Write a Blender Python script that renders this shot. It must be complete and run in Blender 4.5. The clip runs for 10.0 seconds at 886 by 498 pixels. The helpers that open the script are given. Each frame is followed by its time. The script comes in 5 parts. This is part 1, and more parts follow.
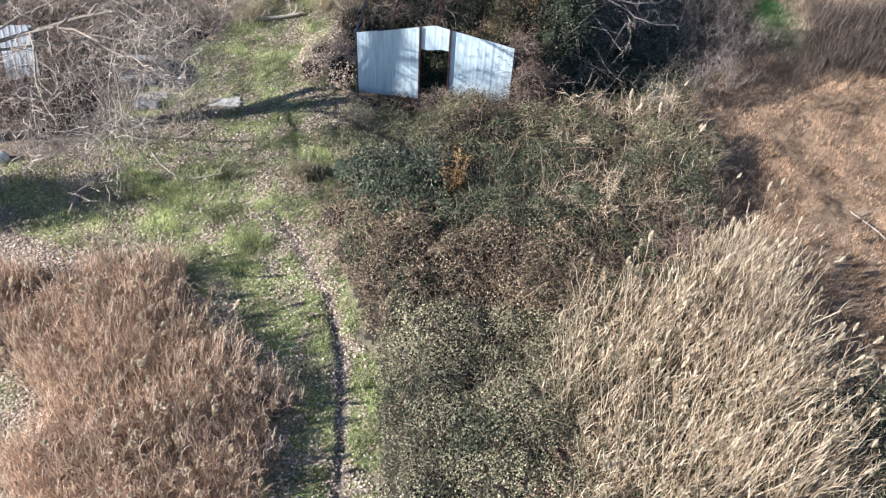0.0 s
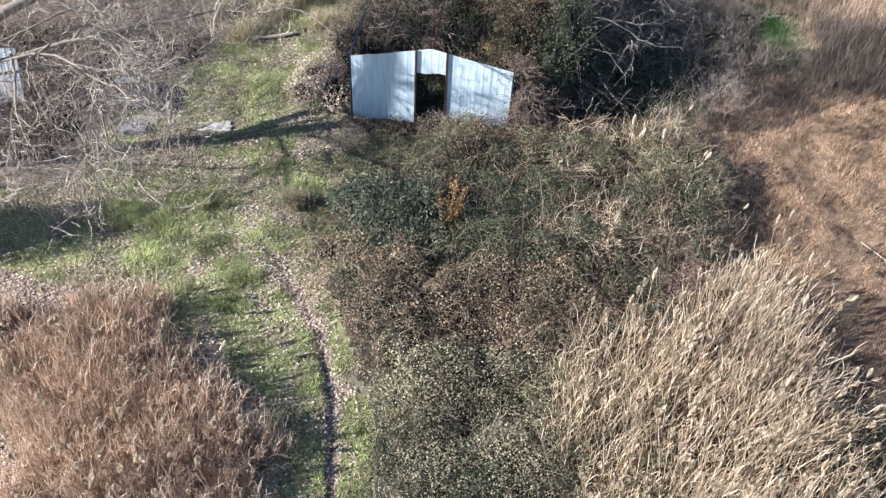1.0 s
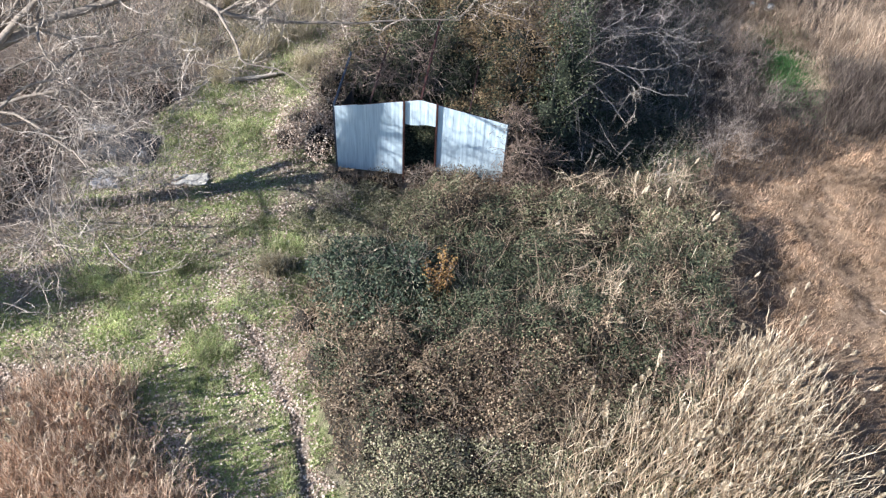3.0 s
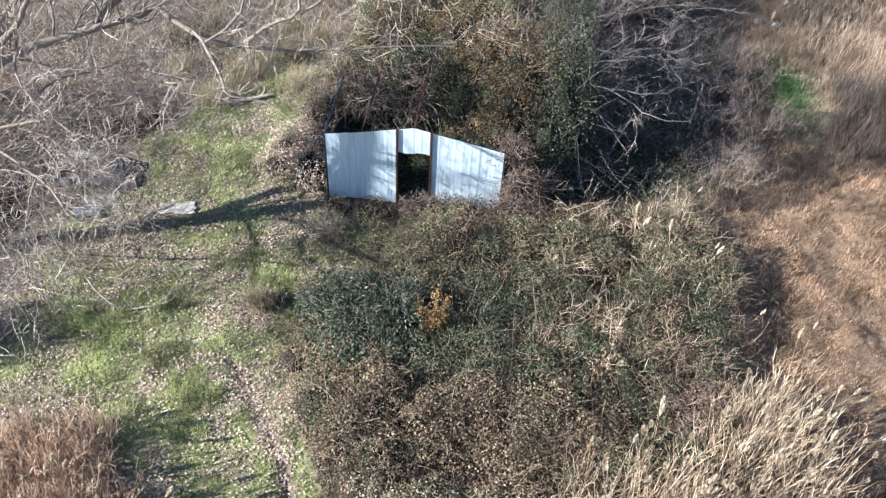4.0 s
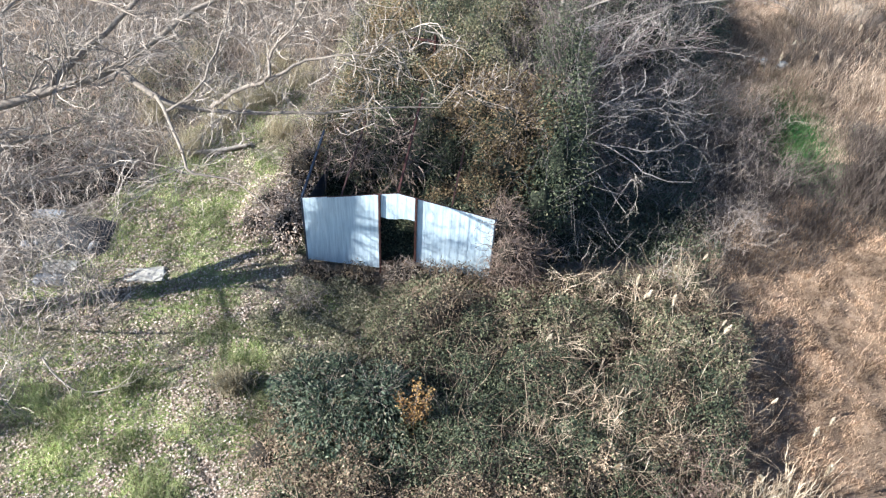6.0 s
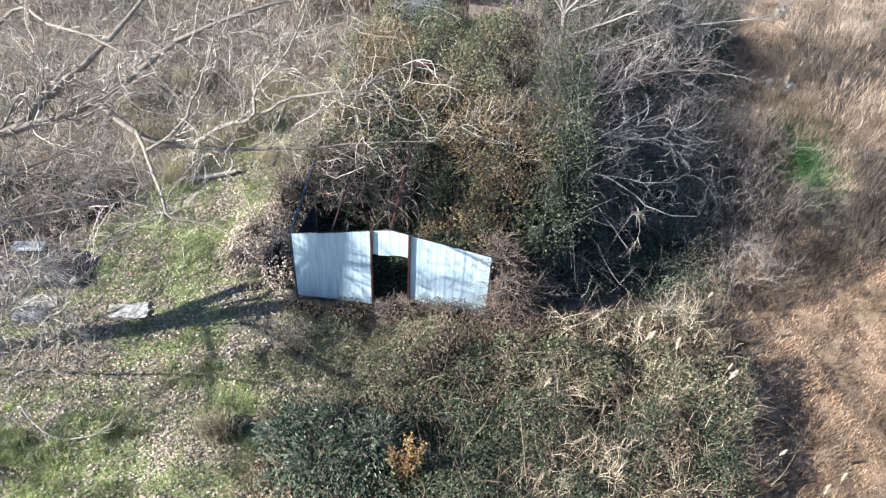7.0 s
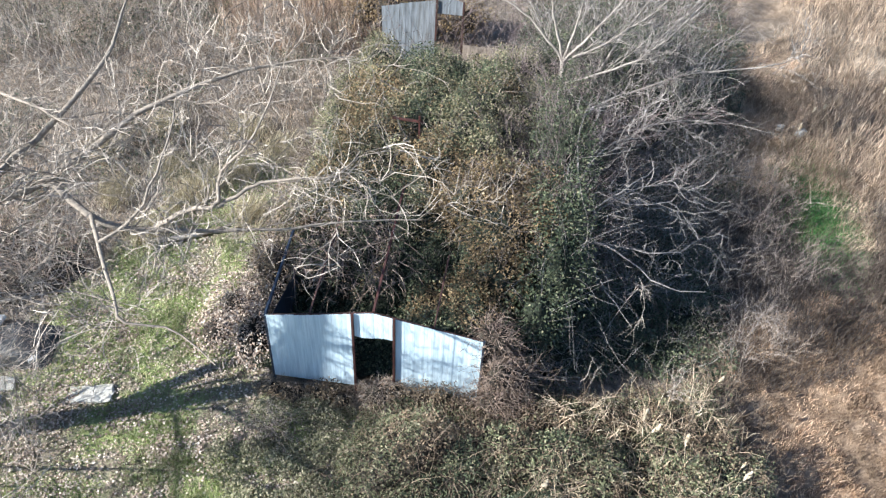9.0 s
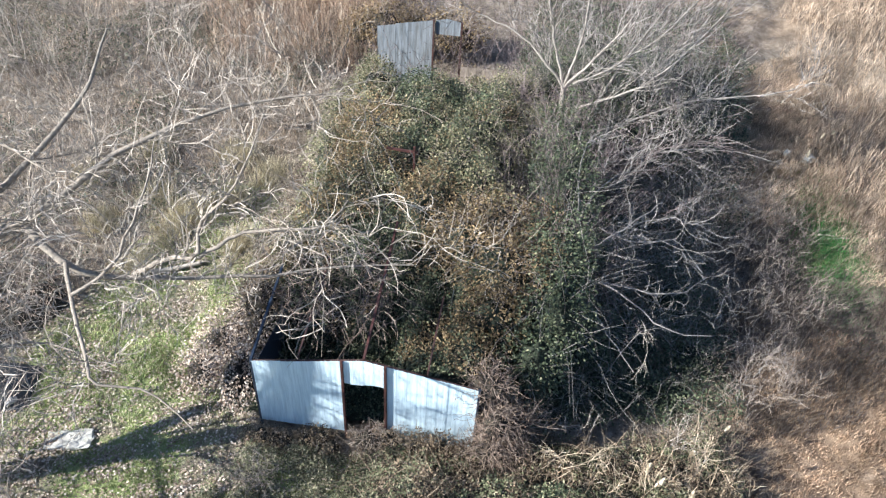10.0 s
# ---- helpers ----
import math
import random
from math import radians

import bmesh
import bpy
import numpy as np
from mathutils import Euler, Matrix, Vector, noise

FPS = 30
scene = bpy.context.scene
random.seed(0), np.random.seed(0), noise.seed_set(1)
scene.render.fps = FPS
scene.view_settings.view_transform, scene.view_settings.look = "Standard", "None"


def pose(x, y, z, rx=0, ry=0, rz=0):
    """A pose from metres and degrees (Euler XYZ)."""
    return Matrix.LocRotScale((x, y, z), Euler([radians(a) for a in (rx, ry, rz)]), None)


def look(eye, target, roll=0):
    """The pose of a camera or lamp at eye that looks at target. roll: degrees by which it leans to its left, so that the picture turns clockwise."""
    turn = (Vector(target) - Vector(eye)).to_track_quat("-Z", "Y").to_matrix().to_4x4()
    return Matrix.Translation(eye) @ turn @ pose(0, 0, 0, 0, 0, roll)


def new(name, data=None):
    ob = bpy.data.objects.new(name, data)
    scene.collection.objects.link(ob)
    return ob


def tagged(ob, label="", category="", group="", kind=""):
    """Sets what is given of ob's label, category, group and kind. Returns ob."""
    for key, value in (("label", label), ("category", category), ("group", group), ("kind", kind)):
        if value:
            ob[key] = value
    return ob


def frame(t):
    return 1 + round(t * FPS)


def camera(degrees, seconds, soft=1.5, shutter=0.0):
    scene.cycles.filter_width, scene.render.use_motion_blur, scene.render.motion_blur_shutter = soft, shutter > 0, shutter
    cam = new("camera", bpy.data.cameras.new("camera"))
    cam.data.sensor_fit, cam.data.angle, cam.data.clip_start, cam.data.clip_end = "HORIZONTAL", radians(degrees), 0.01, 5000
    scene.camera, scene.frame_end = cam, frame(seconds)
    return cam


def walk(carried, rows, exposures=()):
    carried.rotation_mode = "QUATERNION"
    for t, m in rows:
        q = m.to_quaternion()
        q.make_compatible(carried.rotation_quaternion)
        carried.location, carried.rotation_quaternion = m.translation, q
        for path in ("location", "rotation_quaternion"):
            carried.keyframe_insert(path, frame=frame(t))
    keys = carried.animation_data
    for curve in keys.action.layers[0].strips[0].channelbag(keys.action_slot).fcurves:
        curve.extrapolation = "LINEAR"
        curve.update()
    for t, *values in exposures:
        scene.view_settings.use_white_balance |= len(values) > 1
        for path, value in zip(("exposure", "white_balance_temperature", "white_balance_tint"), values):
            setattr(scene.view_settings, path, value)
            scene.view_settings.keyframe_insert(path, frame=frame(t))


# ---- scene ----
cam = camera(55.8, 10.0, soft=1.3)
PATH = [
    (0, (0.483, 0.583, 17.473), (0.47, 1.992, 16.054), 3.5),
    (0.5, (0.515, 1.201, 17.431), (0.5, 2.615, 16.017), 3.5),
    (1, (0.575, 1.832, 17.465), (0.558, 3.246, 16.051), 3.4),
    (1.5, (0.577, 2.511, 17.496), (0.562, 3.925, 16.082), 3.6),
    (2, (0.643, 3.101, 17.499), (0.626, 4.519, 16.088), 3.4),
    (2.5, (0.71, 3.738, 17.554), (0.692, 5.154, 16.142), 3.4),
    (4, (0.878, 5.615, 17.68), (0.857, 7.033, 16.27), 3.3),
    (4.5, (0.958, 6.267, 17.723), (0.935, 7.686, 16.314), 3.3),
    (5, (1.014, 6.904, 17.776), (0.991, 8.324, 16.368), 3.3),
    (5.5, (1.077, 7.544, 17.81), (1.054, 8.966, 16.404), 3.3),
    (7.5, (1.239, 10.246, 18.022), (1.214, 11.664, 16.612), 3.4),
    (8, (1.27, 10.9, 18.043), (1.246, 12.32, 16.636), 3.4),
    (8.5, (1.341, 11.532, 18.093), (1.314, 12.954, 16.687), 3.4),
    (9, (1.372, 12.186, 18.13), (1.345, 13.608, 16.725), 3.3),
    (9.5, (1.396, 12.884, 18.193), (1.369, 14.304, 16.785), 3.5),
    (10, (1.432, 13.544, 18.244), (1.404, 14.964, 16.837), 3.5),
]
walk(cam, [(t, look(eye, target, roll)) for t, eye, target, roll in PATH], exposures=[(0.0, 1.31, 6050, 11), (4.0, 1.43, 6000, 10), (7.0, 1.63, 5950, 7), (10.0, 1.62, 5950, 6)])

# ---- world and sun ----
SUN_ELEV = radians(28.5)
SUN_SIDE = Vector((-0.95, -0.31, 0)).normalized()
SUN_WAY = SUN_SIDE * math.cos(SUN_ELEV) + Vector((0, 0, math.sin(SUN_ELEV)))
world = bpy.data.worlds.new("sky")
scene.world = world
world.use_nodes = True
sky = world.node_tree.nodes.new("ShaderNodeTexSky")
sky.sky_type, sky.sun_disc = "NISHITA", False
sky.ozone_density, sky.dust_density = 3.0, 0.4
sky.sun_elevation, sky.sun_rotation = SUN_ELEV, math.atan2(SUN_WAY.x, SUN_WAY.y) % (2 * math.pi)
back = world.node_tree.nodes["Background"]
back.inputs[1].default_value = 0.063
world.node_tree.links.new(sky.outputs[0], back.inputs[0])
sun = new("sun", bpy.data.lights.new("sun", "SUN"))
sun.data.energy, sun.data.angle, sun.data.color = 5.0, radians(0.6), (1.0, 0.955, 0.88)
sun.matrix_world = look(SUN_WAY * 60, (0, 0, 0))


# ---- materials ----
def nodes_of(name):
    m = bpy.data.materials.new(name)
    m.use_nodes = True
    nt = m.node_tree
    return m, nt, nt.nodes["Principled BSDF"]


def add(nt, kind, **values):
    n = nt.nodes.new(kind)
    for key, value in values.items():
        n.inputs[key].default_value = value
    return n


def ramp(nt, source, stops):
    r = nt.nodes.new("ShaderNodeValToRGB")
    els = r.color_ramp.elements
    while len(els) < len(stops):
        els.new(0.5)
    for el, (at, col) in zip(els, stops):
        el.position, el.color = at, (*col, 1)
    nt.links.new(source, r.inputs[0])
    return r.outputs[0]


def mixed(nt, fac, a, b, how="MIX"):
    n = nt.nodes.new("ShaderNodeMix")
    n.data_type, n.blend_type = "RGBA", how
    for slot, v in ((0, fac), (6, a), (7, b)):
        if isinstance(v, (int, float)):
            n.inputs[slot].default_value = v
        elif isinstance(v, tuple):
            n.inputs[slot].default_value = (*v, 1)
        else:
            nt.links.new(v, n.inputs[slot])
    return n.outputs[2]


def noise_out(nt, scale, detail=4, rough=0.6, coords="Object"):
    tc = nt.nodes.new("ShaderNodeTexCoord")
    n = add(nt, "ShaderNodeTexNoise", Scale=scale, Detail=detail, Roughness=rough)
    nt.links.new(tc.outputs[coords], n.inputs["Vector"])
    return n.outputs["Fac"]


def bumped(nt, bsdf, height, strength, distance=0.02):
    b = add(nt, "ShaderNodeBump", Strength=strength, Distance=distance)
    nt.links.new(height, b.inputs["Height"])
    nt.links.new(b.outputs[0], bsdf.inputs["Normal"])


def leafy(name, stops, rough=0.6, through_light=0.25, patch=0.6, spec=0.3):
    """Leaves, blades and stalks: colour by piece, with drifts of tone over a metre or two."""
    m, nt, bsdf = nodes_of(name)
    geo = nt.nodes.new("ShaderNodeNewGeometry")
    col = ramp(nt, geo.outputs["Random Per Island"], stops)
    drift = ramp(nt, noise_out(nt, 0.7, 3), [(0.3, (1 - patch * 0.45,) * 3), (0.7, (1 + patch * 0.3,) * 3)])
    col = mixed(nt, 1.0, col, drift, "MULTIPLY")
    fine = ramp(nt, noise_out(nt, 22.0, 2), [(0.3, (0.86, 0.84, 0.8)), (0.7, (1.1, 1.1, 1.1))])
    col = mixed(nt, 1.0, col, fine, "MULTIPLY")
    nt.links.new(col, bsdf.inputs["Base Color"])
    bsdf.inputs["Roughness"].default_value = rough
    bsdf.inputs["Specular IOR Level"].default_value = spec
    if through_light:
        tr = nt.nodes.new("ShaderNodeBsdfTranslucent")
        nt.links.new(col, tr.inputs[0])
        mix = add(nt, "ShaderNodeMixShader", Fac=through_light)
        nt.links.new(bsdf.outputs[0], mix.inputs[1])
        nt.links.new(tr.outputs[0], mix.inputs[2])
        nt.links.new(mix.outputs[0], nt.nodes["Material Output"].inputs[0])
    return m


def barky(name, dark, light, scale=9.0, rough=0.85, strength=0.5):
    m, nt, bsdf = nodes_of(name)
    geo = nt.nodes.new("ShaderNodeNewGeometry")
    base = ramp(nt, geo.outputs["Random Per Island"], [(0.0, dark), (1.0, light)])
    mott = noise_out(nt, scale, 5, 0.65)
    col = mixed(nt, 1.0, base, ramp(nt, mott, [(0.3, (0.6, 0.58, 0.55)), (0.68, (1.25, 1.22, 1.2))]), "MULTIPLY")
    nt.links.new(col, bsdf.inputs["Base Color"])
    bsdf.inputs["Roughness"].default_value = rough
    bsdf.inputs["Specular IOR Level"].default_value = 0.2
    bumped(nt, bsdf, mott, strength)
    return m


def plain(name, dark, light, scale=3.0, rough=0.8, metal=0.0, strength=0.3, fine=40.0):
    m, nt, bsdf = nodes_of(name)
    a, b = noise_out(nt, scale, 5, 0.65), noise_out(nt, fine, 3, 0.6)
    col = ramp(nt, a, [(0.32, dark), (0.68, light)])
    col = mixed(nt, 1.0, col, ramp(nt, b, [(0.3, (0.82, 0.82, 0.82)), (0.7, (1.1, 1.1, 1.1))]), "MULTIPLY")
    nt.links.new(col, bsdf.inputs["Base Color"])
    bsdf.inputs["Roughness"].default_value = rough
    bsdf.inputs["Metallic"].default_value = metal
    bumped(nt, bsdf, b, strength, 0.01)
    return m


def sheet_paint(name, clean, grime, rust, amount):
    """Old painted steel sheet: streaks that run down, dirt, a few rust marks."""
    m, nt, bsdf = nodes_of(name)
    tc = nt.nodes.new("ShaderNodeTexCoord")
    mp = nt.nodes.new("ShaderNodeMapping")
    mp.inputs["Scale"].default_value = (9.0, 9.0, 0.55)
    nt.links.new(tc.outputs["Object"], mp.inputs["Vector"])
    n = add(nt, "ShaderNodeTexNoise", Scale=1.6, Detail=6, Roughness=0.7)
    nt.links.new(mp.outputs[0], n.inputs["Vector"])
    info = nt.nodes.new("ShaderNodeObjectInfo")
    col = ramp(nt, n.outputs["Fac"], [(0.38, grime), (0.38 + amount, clean)])
    spots = noise_out(nt, 5.0, 6, 0.75)
    col = mixed(nt, ramp(nt, spots, [(0.63, (0, 0, 0)), (0.74, (0.85, 0.85, 0.85))]), col, rust)
    col = mixed(nt, 1.0, col, ramp(nt, info.outputs["Random"], [(0.0, (0.95, 0.96, 0.97)), (1.0, (1.02, 1.01, 1.0))]), "MULTIPLY")
    nt.links.new(col, bsdf.inputs["Base Color"])
    bsdf.inputs["Roughness"].default_value = 0.5
    bumped(nt, bsdf, spots, 0.15, 0.01)
    return m


M_WHITE = sheet_paint("white_sheet", (0.71, 0.83, 0.90), (0.50, 0.62, 0.70), (0.38, 0.40, 0.39), 0.24)
M_GREY = sheet_paint("grey_sheet", (0.28, 0.30, 0.33), (0.13, 0.135, 0.14), (0.22, 0.19, 0.16), 0.26)
M_PALE_SHEET = sheet_paint("pale_sheet", (0.44, 0.48, 0.53), (0.27, 0.29, 0.32), (0.24, 0.21, 0.18), 0.26)
M_NAVY = sheet_paint("navy_sheet", (0.035, 0.05, 0.08), (0.02, 0.025, 0.04), (0.06, 0.04, 0.03), 0.2)
M_BROWN_SHEET = sheet_paint("brown_sheet", (0.26, 0.21, 0.17), (0.16, 0.13, 0.11), (0.15, 0.09, 0.06), 0.25)
M_RUST = plain("rusty_steel", (0.04, 0.016, 0.014), (0.10, 0.034, 0.027), 6.0, 0.8, 0.1)
M_DARKRUST = plain("dark_rusty_steel", (0.035, 0.02, 0.02), (0.10, 0.045, 0.035), 6.0, 0.75, 0.2)
M_STONE = plain("pale_concrete", (0.38, 0.35, 0.31), (0.62, 0.58, 0.52), 5.0, 0.9, 0.0, 0.6)
M_GREYSTONE = plain("grey_concrete", (0.24, 0.24, 0.25), (0.42, 0.42, 0.44), 4.0, 0.9, 0.0, 0.6)
M_TARP = plain("dark_tarp", (0.022, 0.023, 0.026), (0.075, 0.075, 0.08), 4.0, 0.6)
M_WHITECLOTH = plain("white_plastic", (0.40, 0.42, 0.44), (0.62, 0.64, 0.66), 3.0, 0.5)
# Near-black colours that stand for the shade deep inside thickets and ivy
M_SHADE_CORE = plain("thicket_shade_core", (0.018, 0.015, 0.011), (0.042, 0.034, 0.024), 5.0, 1.0)
M_IVY_SHADE_CORE = plain("ivy_shade_core", (0.012, 0.016, 0.010), (0.03, 0.035, 0.02), 5.0, 1.0)

M_GRASS = leafy("green_grass", [(0.0, (0.17, 0.24, 0.09)), (0.4, (0.42, 0.50, 0.22)), (0.75, (0.63, 0.65, 0.38)), (1.0, (0.80, 0.70, 0.52))], 0.55, 0.4, 1.5)
M_LITTER = leafy("leaf_litter", [(0.0, (0.16, 0.11, 0.085)), (0.35, (0.36, 0.265, 0.205)), (0.75, (0.60, 0.49, 0.405)), (1.0, (0.78, 0.68, 0.59))], 0.65, 0.1)
M_DRY = leafy("dry_grass", [(0.0, (0.15, 0.093, 0.062)), (0.5, (0.43, 0.295, 0.198)), (1.0, (0.74, 0.555, 0.405))], 0.65, 0.3, 1.7)
M_BRAMBLE = leafy("bramble_leaf", [(0.0, (0.09, 0.10, 0.056)), (0.35, (0.25, 0.247, 0.15)), (0.75, (0.405, 0.375, 0.25)), (1.0, (0.54, 0.475, 0.35))], 0.6, 0.3, 1.3, 0.22)
M_BRAMBLE_DULL = leafy("dull_bramble_leaf", [(0.0, (0.06, 0.072, 0.038)), (0.35, (0.155, 0.165, 0.092)), (0.75, (0.26, 0.25, 0.155)), (1.0, (0.39, 0.345, 0.24))], 0.6, 0.3, 1.3, 0.22)
M_BRAMBLE_BROWN = leafy("withered_bramble_leaf", [(0.0, (0.066, 0.048, 0.033)), (0.4, (0.185, 0.136, 0.094)), (0.8, (0.32, 0.24, 0.168)), (1.0, (0.44, 0.345, 0.25))], 0.65, 0.25, 1.6, 0.18)
M_LAUREL = leafy("dark_glossy_leaf", [(0.0, (0.026, 0.042, 0.026)), (0.55, (0.08, 0.11, 0.068)), (0.9, (0.20, 0.225, 0.15)), (1.0, (0.36, 0.31, 0.23))], 0.5, 0.2, 1.0, 0.32)
M_IVY = leafy("ivy_leaf", [(0.0, (0.06, 0.066, 0.036)), (0.35, (0.16, 0.155, 0.09)), (0.7, (0.29, 0.27, 0.16)), (1.0, (0.44, 0.385, 0.26))], 0.6, 0.3, 1.4, 0.2)
M_AUTUMN = leafy("autumn_leaf", [(0.0, (0.10, 0.065, 0.04)), (0.4, (0.21, 0.15, 0.085)), (0.75, (0.33, 0.235, 0.13)), (1.0, (0.42, 0.32, 0.19))], 0.6, 0.3, 1.1, 0.2)
M_ORANGE = leafy("orange_leaf", [(0.0, (0.15, 0.085, 0.045)), (0.5, (0.32, 0.18, 0.07)), (1.0, (0.52, 0.36, 0.15))], 0.5, 0.4)
M_DEADLEAF = leafy("dead_brown_leaf", [(0.0, (0.10, 0.066, 0.045)), (0.5, (0.26, 0.178, 0.125)), (1.0, (0.46, 0.345, 0.26))], 0.65, 0.1)
M_PINK = leafy("pinkish_brown_leaf", [(0.0, (0.13, 0.08, 0.065)), (0.5, (0.33, 0.22, 0.185)), (1.0, (0.52, 0.385, 0.335))], 0.65, 0.2)
M_REED_L = leafy("russet_reed", [(0.0, (0.33, 0.22, 0.155)), (0.5, (0.60, 0.435, 0.325)), (1.0, (0.86, 0.72, 0.585))], 0.6, 0.3, 1.0)
M_REED_R = leafy("straw_reed", [(0.0, (0.36, 0.26, 0.172)), (0.45, (0.66, 0.52, 0.378)), (1.0, (0.89, 0.78, 0.62))], 0.55, 0.25, 0.6)
M_REED_FAR = leafy("tan_reed", [(0.0, (0.27, 0.19, 0.135)), (0.5, (0.50, 0.38, 0.285)), (1.0, (0.74, 0.60, 0.475))], 0.6, 0.3, 1.6)
M_STRAW = leafy("pale_straw", [(0.0, (0.30, 0.25, 0.16)), (0.5, (0.48, 0.42, 0.29)), (1.0, (0.70, 0.62, 0.47))], 0.6, 0.3, 0.8)
M_PLUME = leafy("reed_plume", [(0.0, (0.58, 0.48, 0.36)), (1.0, (0.85, 0.77, 0.63))], 0.8, 0.3, 0.2)
M_TWIG = barky("grey_twig", (0.13, 0.115, 0.10), (0.42, 0.38, 0.345))
M_TWIG_BROWN = barky("brown_twig", (0.15, 0.12, 0.105), (0.48, 0.41, 0.36))
M_TWIG_PURPLE = barky("purplish_twig", (0.075, 0.057, 0.058), (0.28, 0.225, 0.222))
M_TWIG_PALE = barky("pale_twig", (0.25, 0.215, 0.185), (0.56, 0.505, 0.445))
M_BARK = barky("grey_bark", (0.21, 0.178, 0.15), (0.31, 0.27, 0.232), 14.0, 0.9, 0.8)
M_TWIG_RED = barky("reddish_brown_stem", (0.12, 0.085, 0.07), (0.40, 0.315, 0.265))
M_TWIG_TREE = barky("weathered_twig", (0.20, 0.172, 0.148), (0.54, 0.48, 0.425))
M_STEM = barky("bramble_cane", (0.10, 0.07, 0.055), (0.36, 0.285, 0.21))


def ground_material():
    m, nt, bsdf = nodes_of("ground_cover")
    soil = ramp(nt, noise_out(nt, 3.0, 8, 0.75), [(0.3, (0.09, 0.072, 0.058)), (0.5, (0.22, 0.178, 0.14)), (0.7, (0.40, 0.335, 0.275))])
    sward = ramp(nt, noise_out(nt, 6.0, 7, 0.75), [(0.3, (0.16, 0.20, 0.08)), (0.55, (0.32, 0.355, 0.145)), (0.75, (0.48, 0.49, 0.25))])
    straw = ramp(nt, noise_out(nt, 4.0, 8, 0.75), [(0.3, (0.12, 0.083, 0.058)), (0.5, (0.26, 0.185, 0.13)), (0.72, (0.41, 0.31, 0.225))])
    broad = ramp(nt, noise_out(nt, 1.1, 4, 0.6), [(0.32, (0.62, 0.60, 0.58)), (0.66, (1.16, 1.14, 1.12))])
    straw = mixed(nt, 1.0, straw, broad, "MULTIPLY")
    col = soil
    for layer, key in ((sward, "sward"), (straw, "straw")):
        at = nt.nodes.new("ShaderNodeAttribute")
        at.attribute_name = key
        col = mixed(nt, at.outputs["Fac"], col, layer)
    nt.links.new(col, bsdf.inputs["Base Color"])
    bsdf.inputs["Roughness"].default_value = 0.95
    bsdf.inputs["Specular IOR Level"].default_value = 0.1
    bumped(nt, bsdf, noise_out(nt, 14.0, 6, 0.75), 0.9, 0.06)
    return m


M_GROUND = ground_material()
M_LUSH = leafy("lush_grass", [(0.0, (0.03, 0.11, 0.03)), (0.6, (0.06, 0.19, 0.05)), (1.0, (0.13, 0.26, 0.08))], 0.5, 0.35, 0.4)
M_DARKIVY = leafy("dark_ivy_leaf", [(0.0, (0.03, 0.042, 0.024)), (0.5, (0.07, 0.088, 0.05)), (0.85, (0.135, 0.15, 0.085)), (1.0, (0.24, 0.23, 0.145))], 0.55, 0.2, 0.8, 0.3)
M_TWIG_DARK = barky("dark_twig", (0.11, 0.10, 0.095), (0.36, 0.33, 0.315))
# Brown reed colour taken darker to carry the shade by the field
M_REED_BROWN_SHADED = leafy("grey_brown_shaded_reed", [(0.0, (0.044, 0.033, 0.03)), (0.5, (0.105, 0.081, 0.07)), (1.0, (0.24, 0.195, 0.163))], 0.65, 0.15, 0.8)


# ---- mesh tools ----
rng = np.random.default_rng(7)
_lattice = np.random.default_rng(3).random((256, 256))


def vnoise(x, y, size, shift=0.0):
    """Smooth random field, 0 to 1, with lumps of that size in metres."""
    u, v = np.asarray(x) / size + shift * 17.3 + 500, np.asarray(y) / size + shift * 9.1 + 500
    i, j = np.floor(u).astype(int), np.floor(v).astype(int)
    a, b = u - i, v - j
    a, b = a * a * (3 - 2 * a), b * b * (3 - 2 * b)
    g = lambda p, q: _lattice[p % 256, q % 256]
    return (g(i, j) * (1 - a) + g(i + 1, j) * a) * (1 - b) + (g(i, j + 1) * (1 - a) + g(i + 1, j + 1) * a) * b


def fbm(x, y, size, shift=0.0):
    return (vnoise(x, y, size, shift) + 0.5 * vnoise(x, y, size / 2.1, shift + 1) + 0.25 * vnoise(x, y, size / 4.3, shift + 2)) / 1.75


def domes(x, y, size, shift=0):
    """Rounded mounds of about that size: their height, 0 to 1, and a number for each mound."""
    u, v = np.asarray(x, float) / size + 300, np.asarray(y, float) / size + 300
    i, j = np.floor(u).astype(int), np.floor(v).astype(int)
    h = lambda p, q, k: _lattice[(p * 7 + q * 3 + (shift + k) * 31) % 256, (q * 11 + p * 5 + (shift + k) * 57) % 256]
    best, who = np.zeros(u.shape), np.zeros(u.shape)
    for a in (-1, 0, 1):
        for b in (-1, 0, 1):
            p, q = i + a, j + b
            d = np.hypot(u - p - 0.1 - 0.8 * h(p, q, 1), v - q - 0.1 - 0.8 * h(p, q, 2)) / (0.5 + 0.5 * h(p, q, 3))
            z = (0.4 + 0.6 * h(p, q, 4)) * np.sqrt(np.clip(1 - d * d, 0, 1))
            who = np.where(z > best, h(p, q, 5), who)
            best = np.maximum(best, z)
    return best, who


def inside(poly, x, y):
    x, y = np.asarray(x), np.asarray(y)
    r = np.zeros(x.shape, bool)
    for (x0, y0), (x1, y1) in zip(poly, poly[1:] + poly[:1]):
        if y0 != y1:
            r ^= ((y0 > y) != (y1 > y)) & (x < (x1 - x0) * (y - y0) / (y1 - y0) + x0)
    return r


def ragged(poly, x, y, wild=0.8, shift=0.0):
    return inside(poly, x + wild * (fbm(x, y, 1.6, shift) - 0.5) * 2, y + wild * (fbm(x, y, 1.6, shift + 5) - 0.5) * 2)


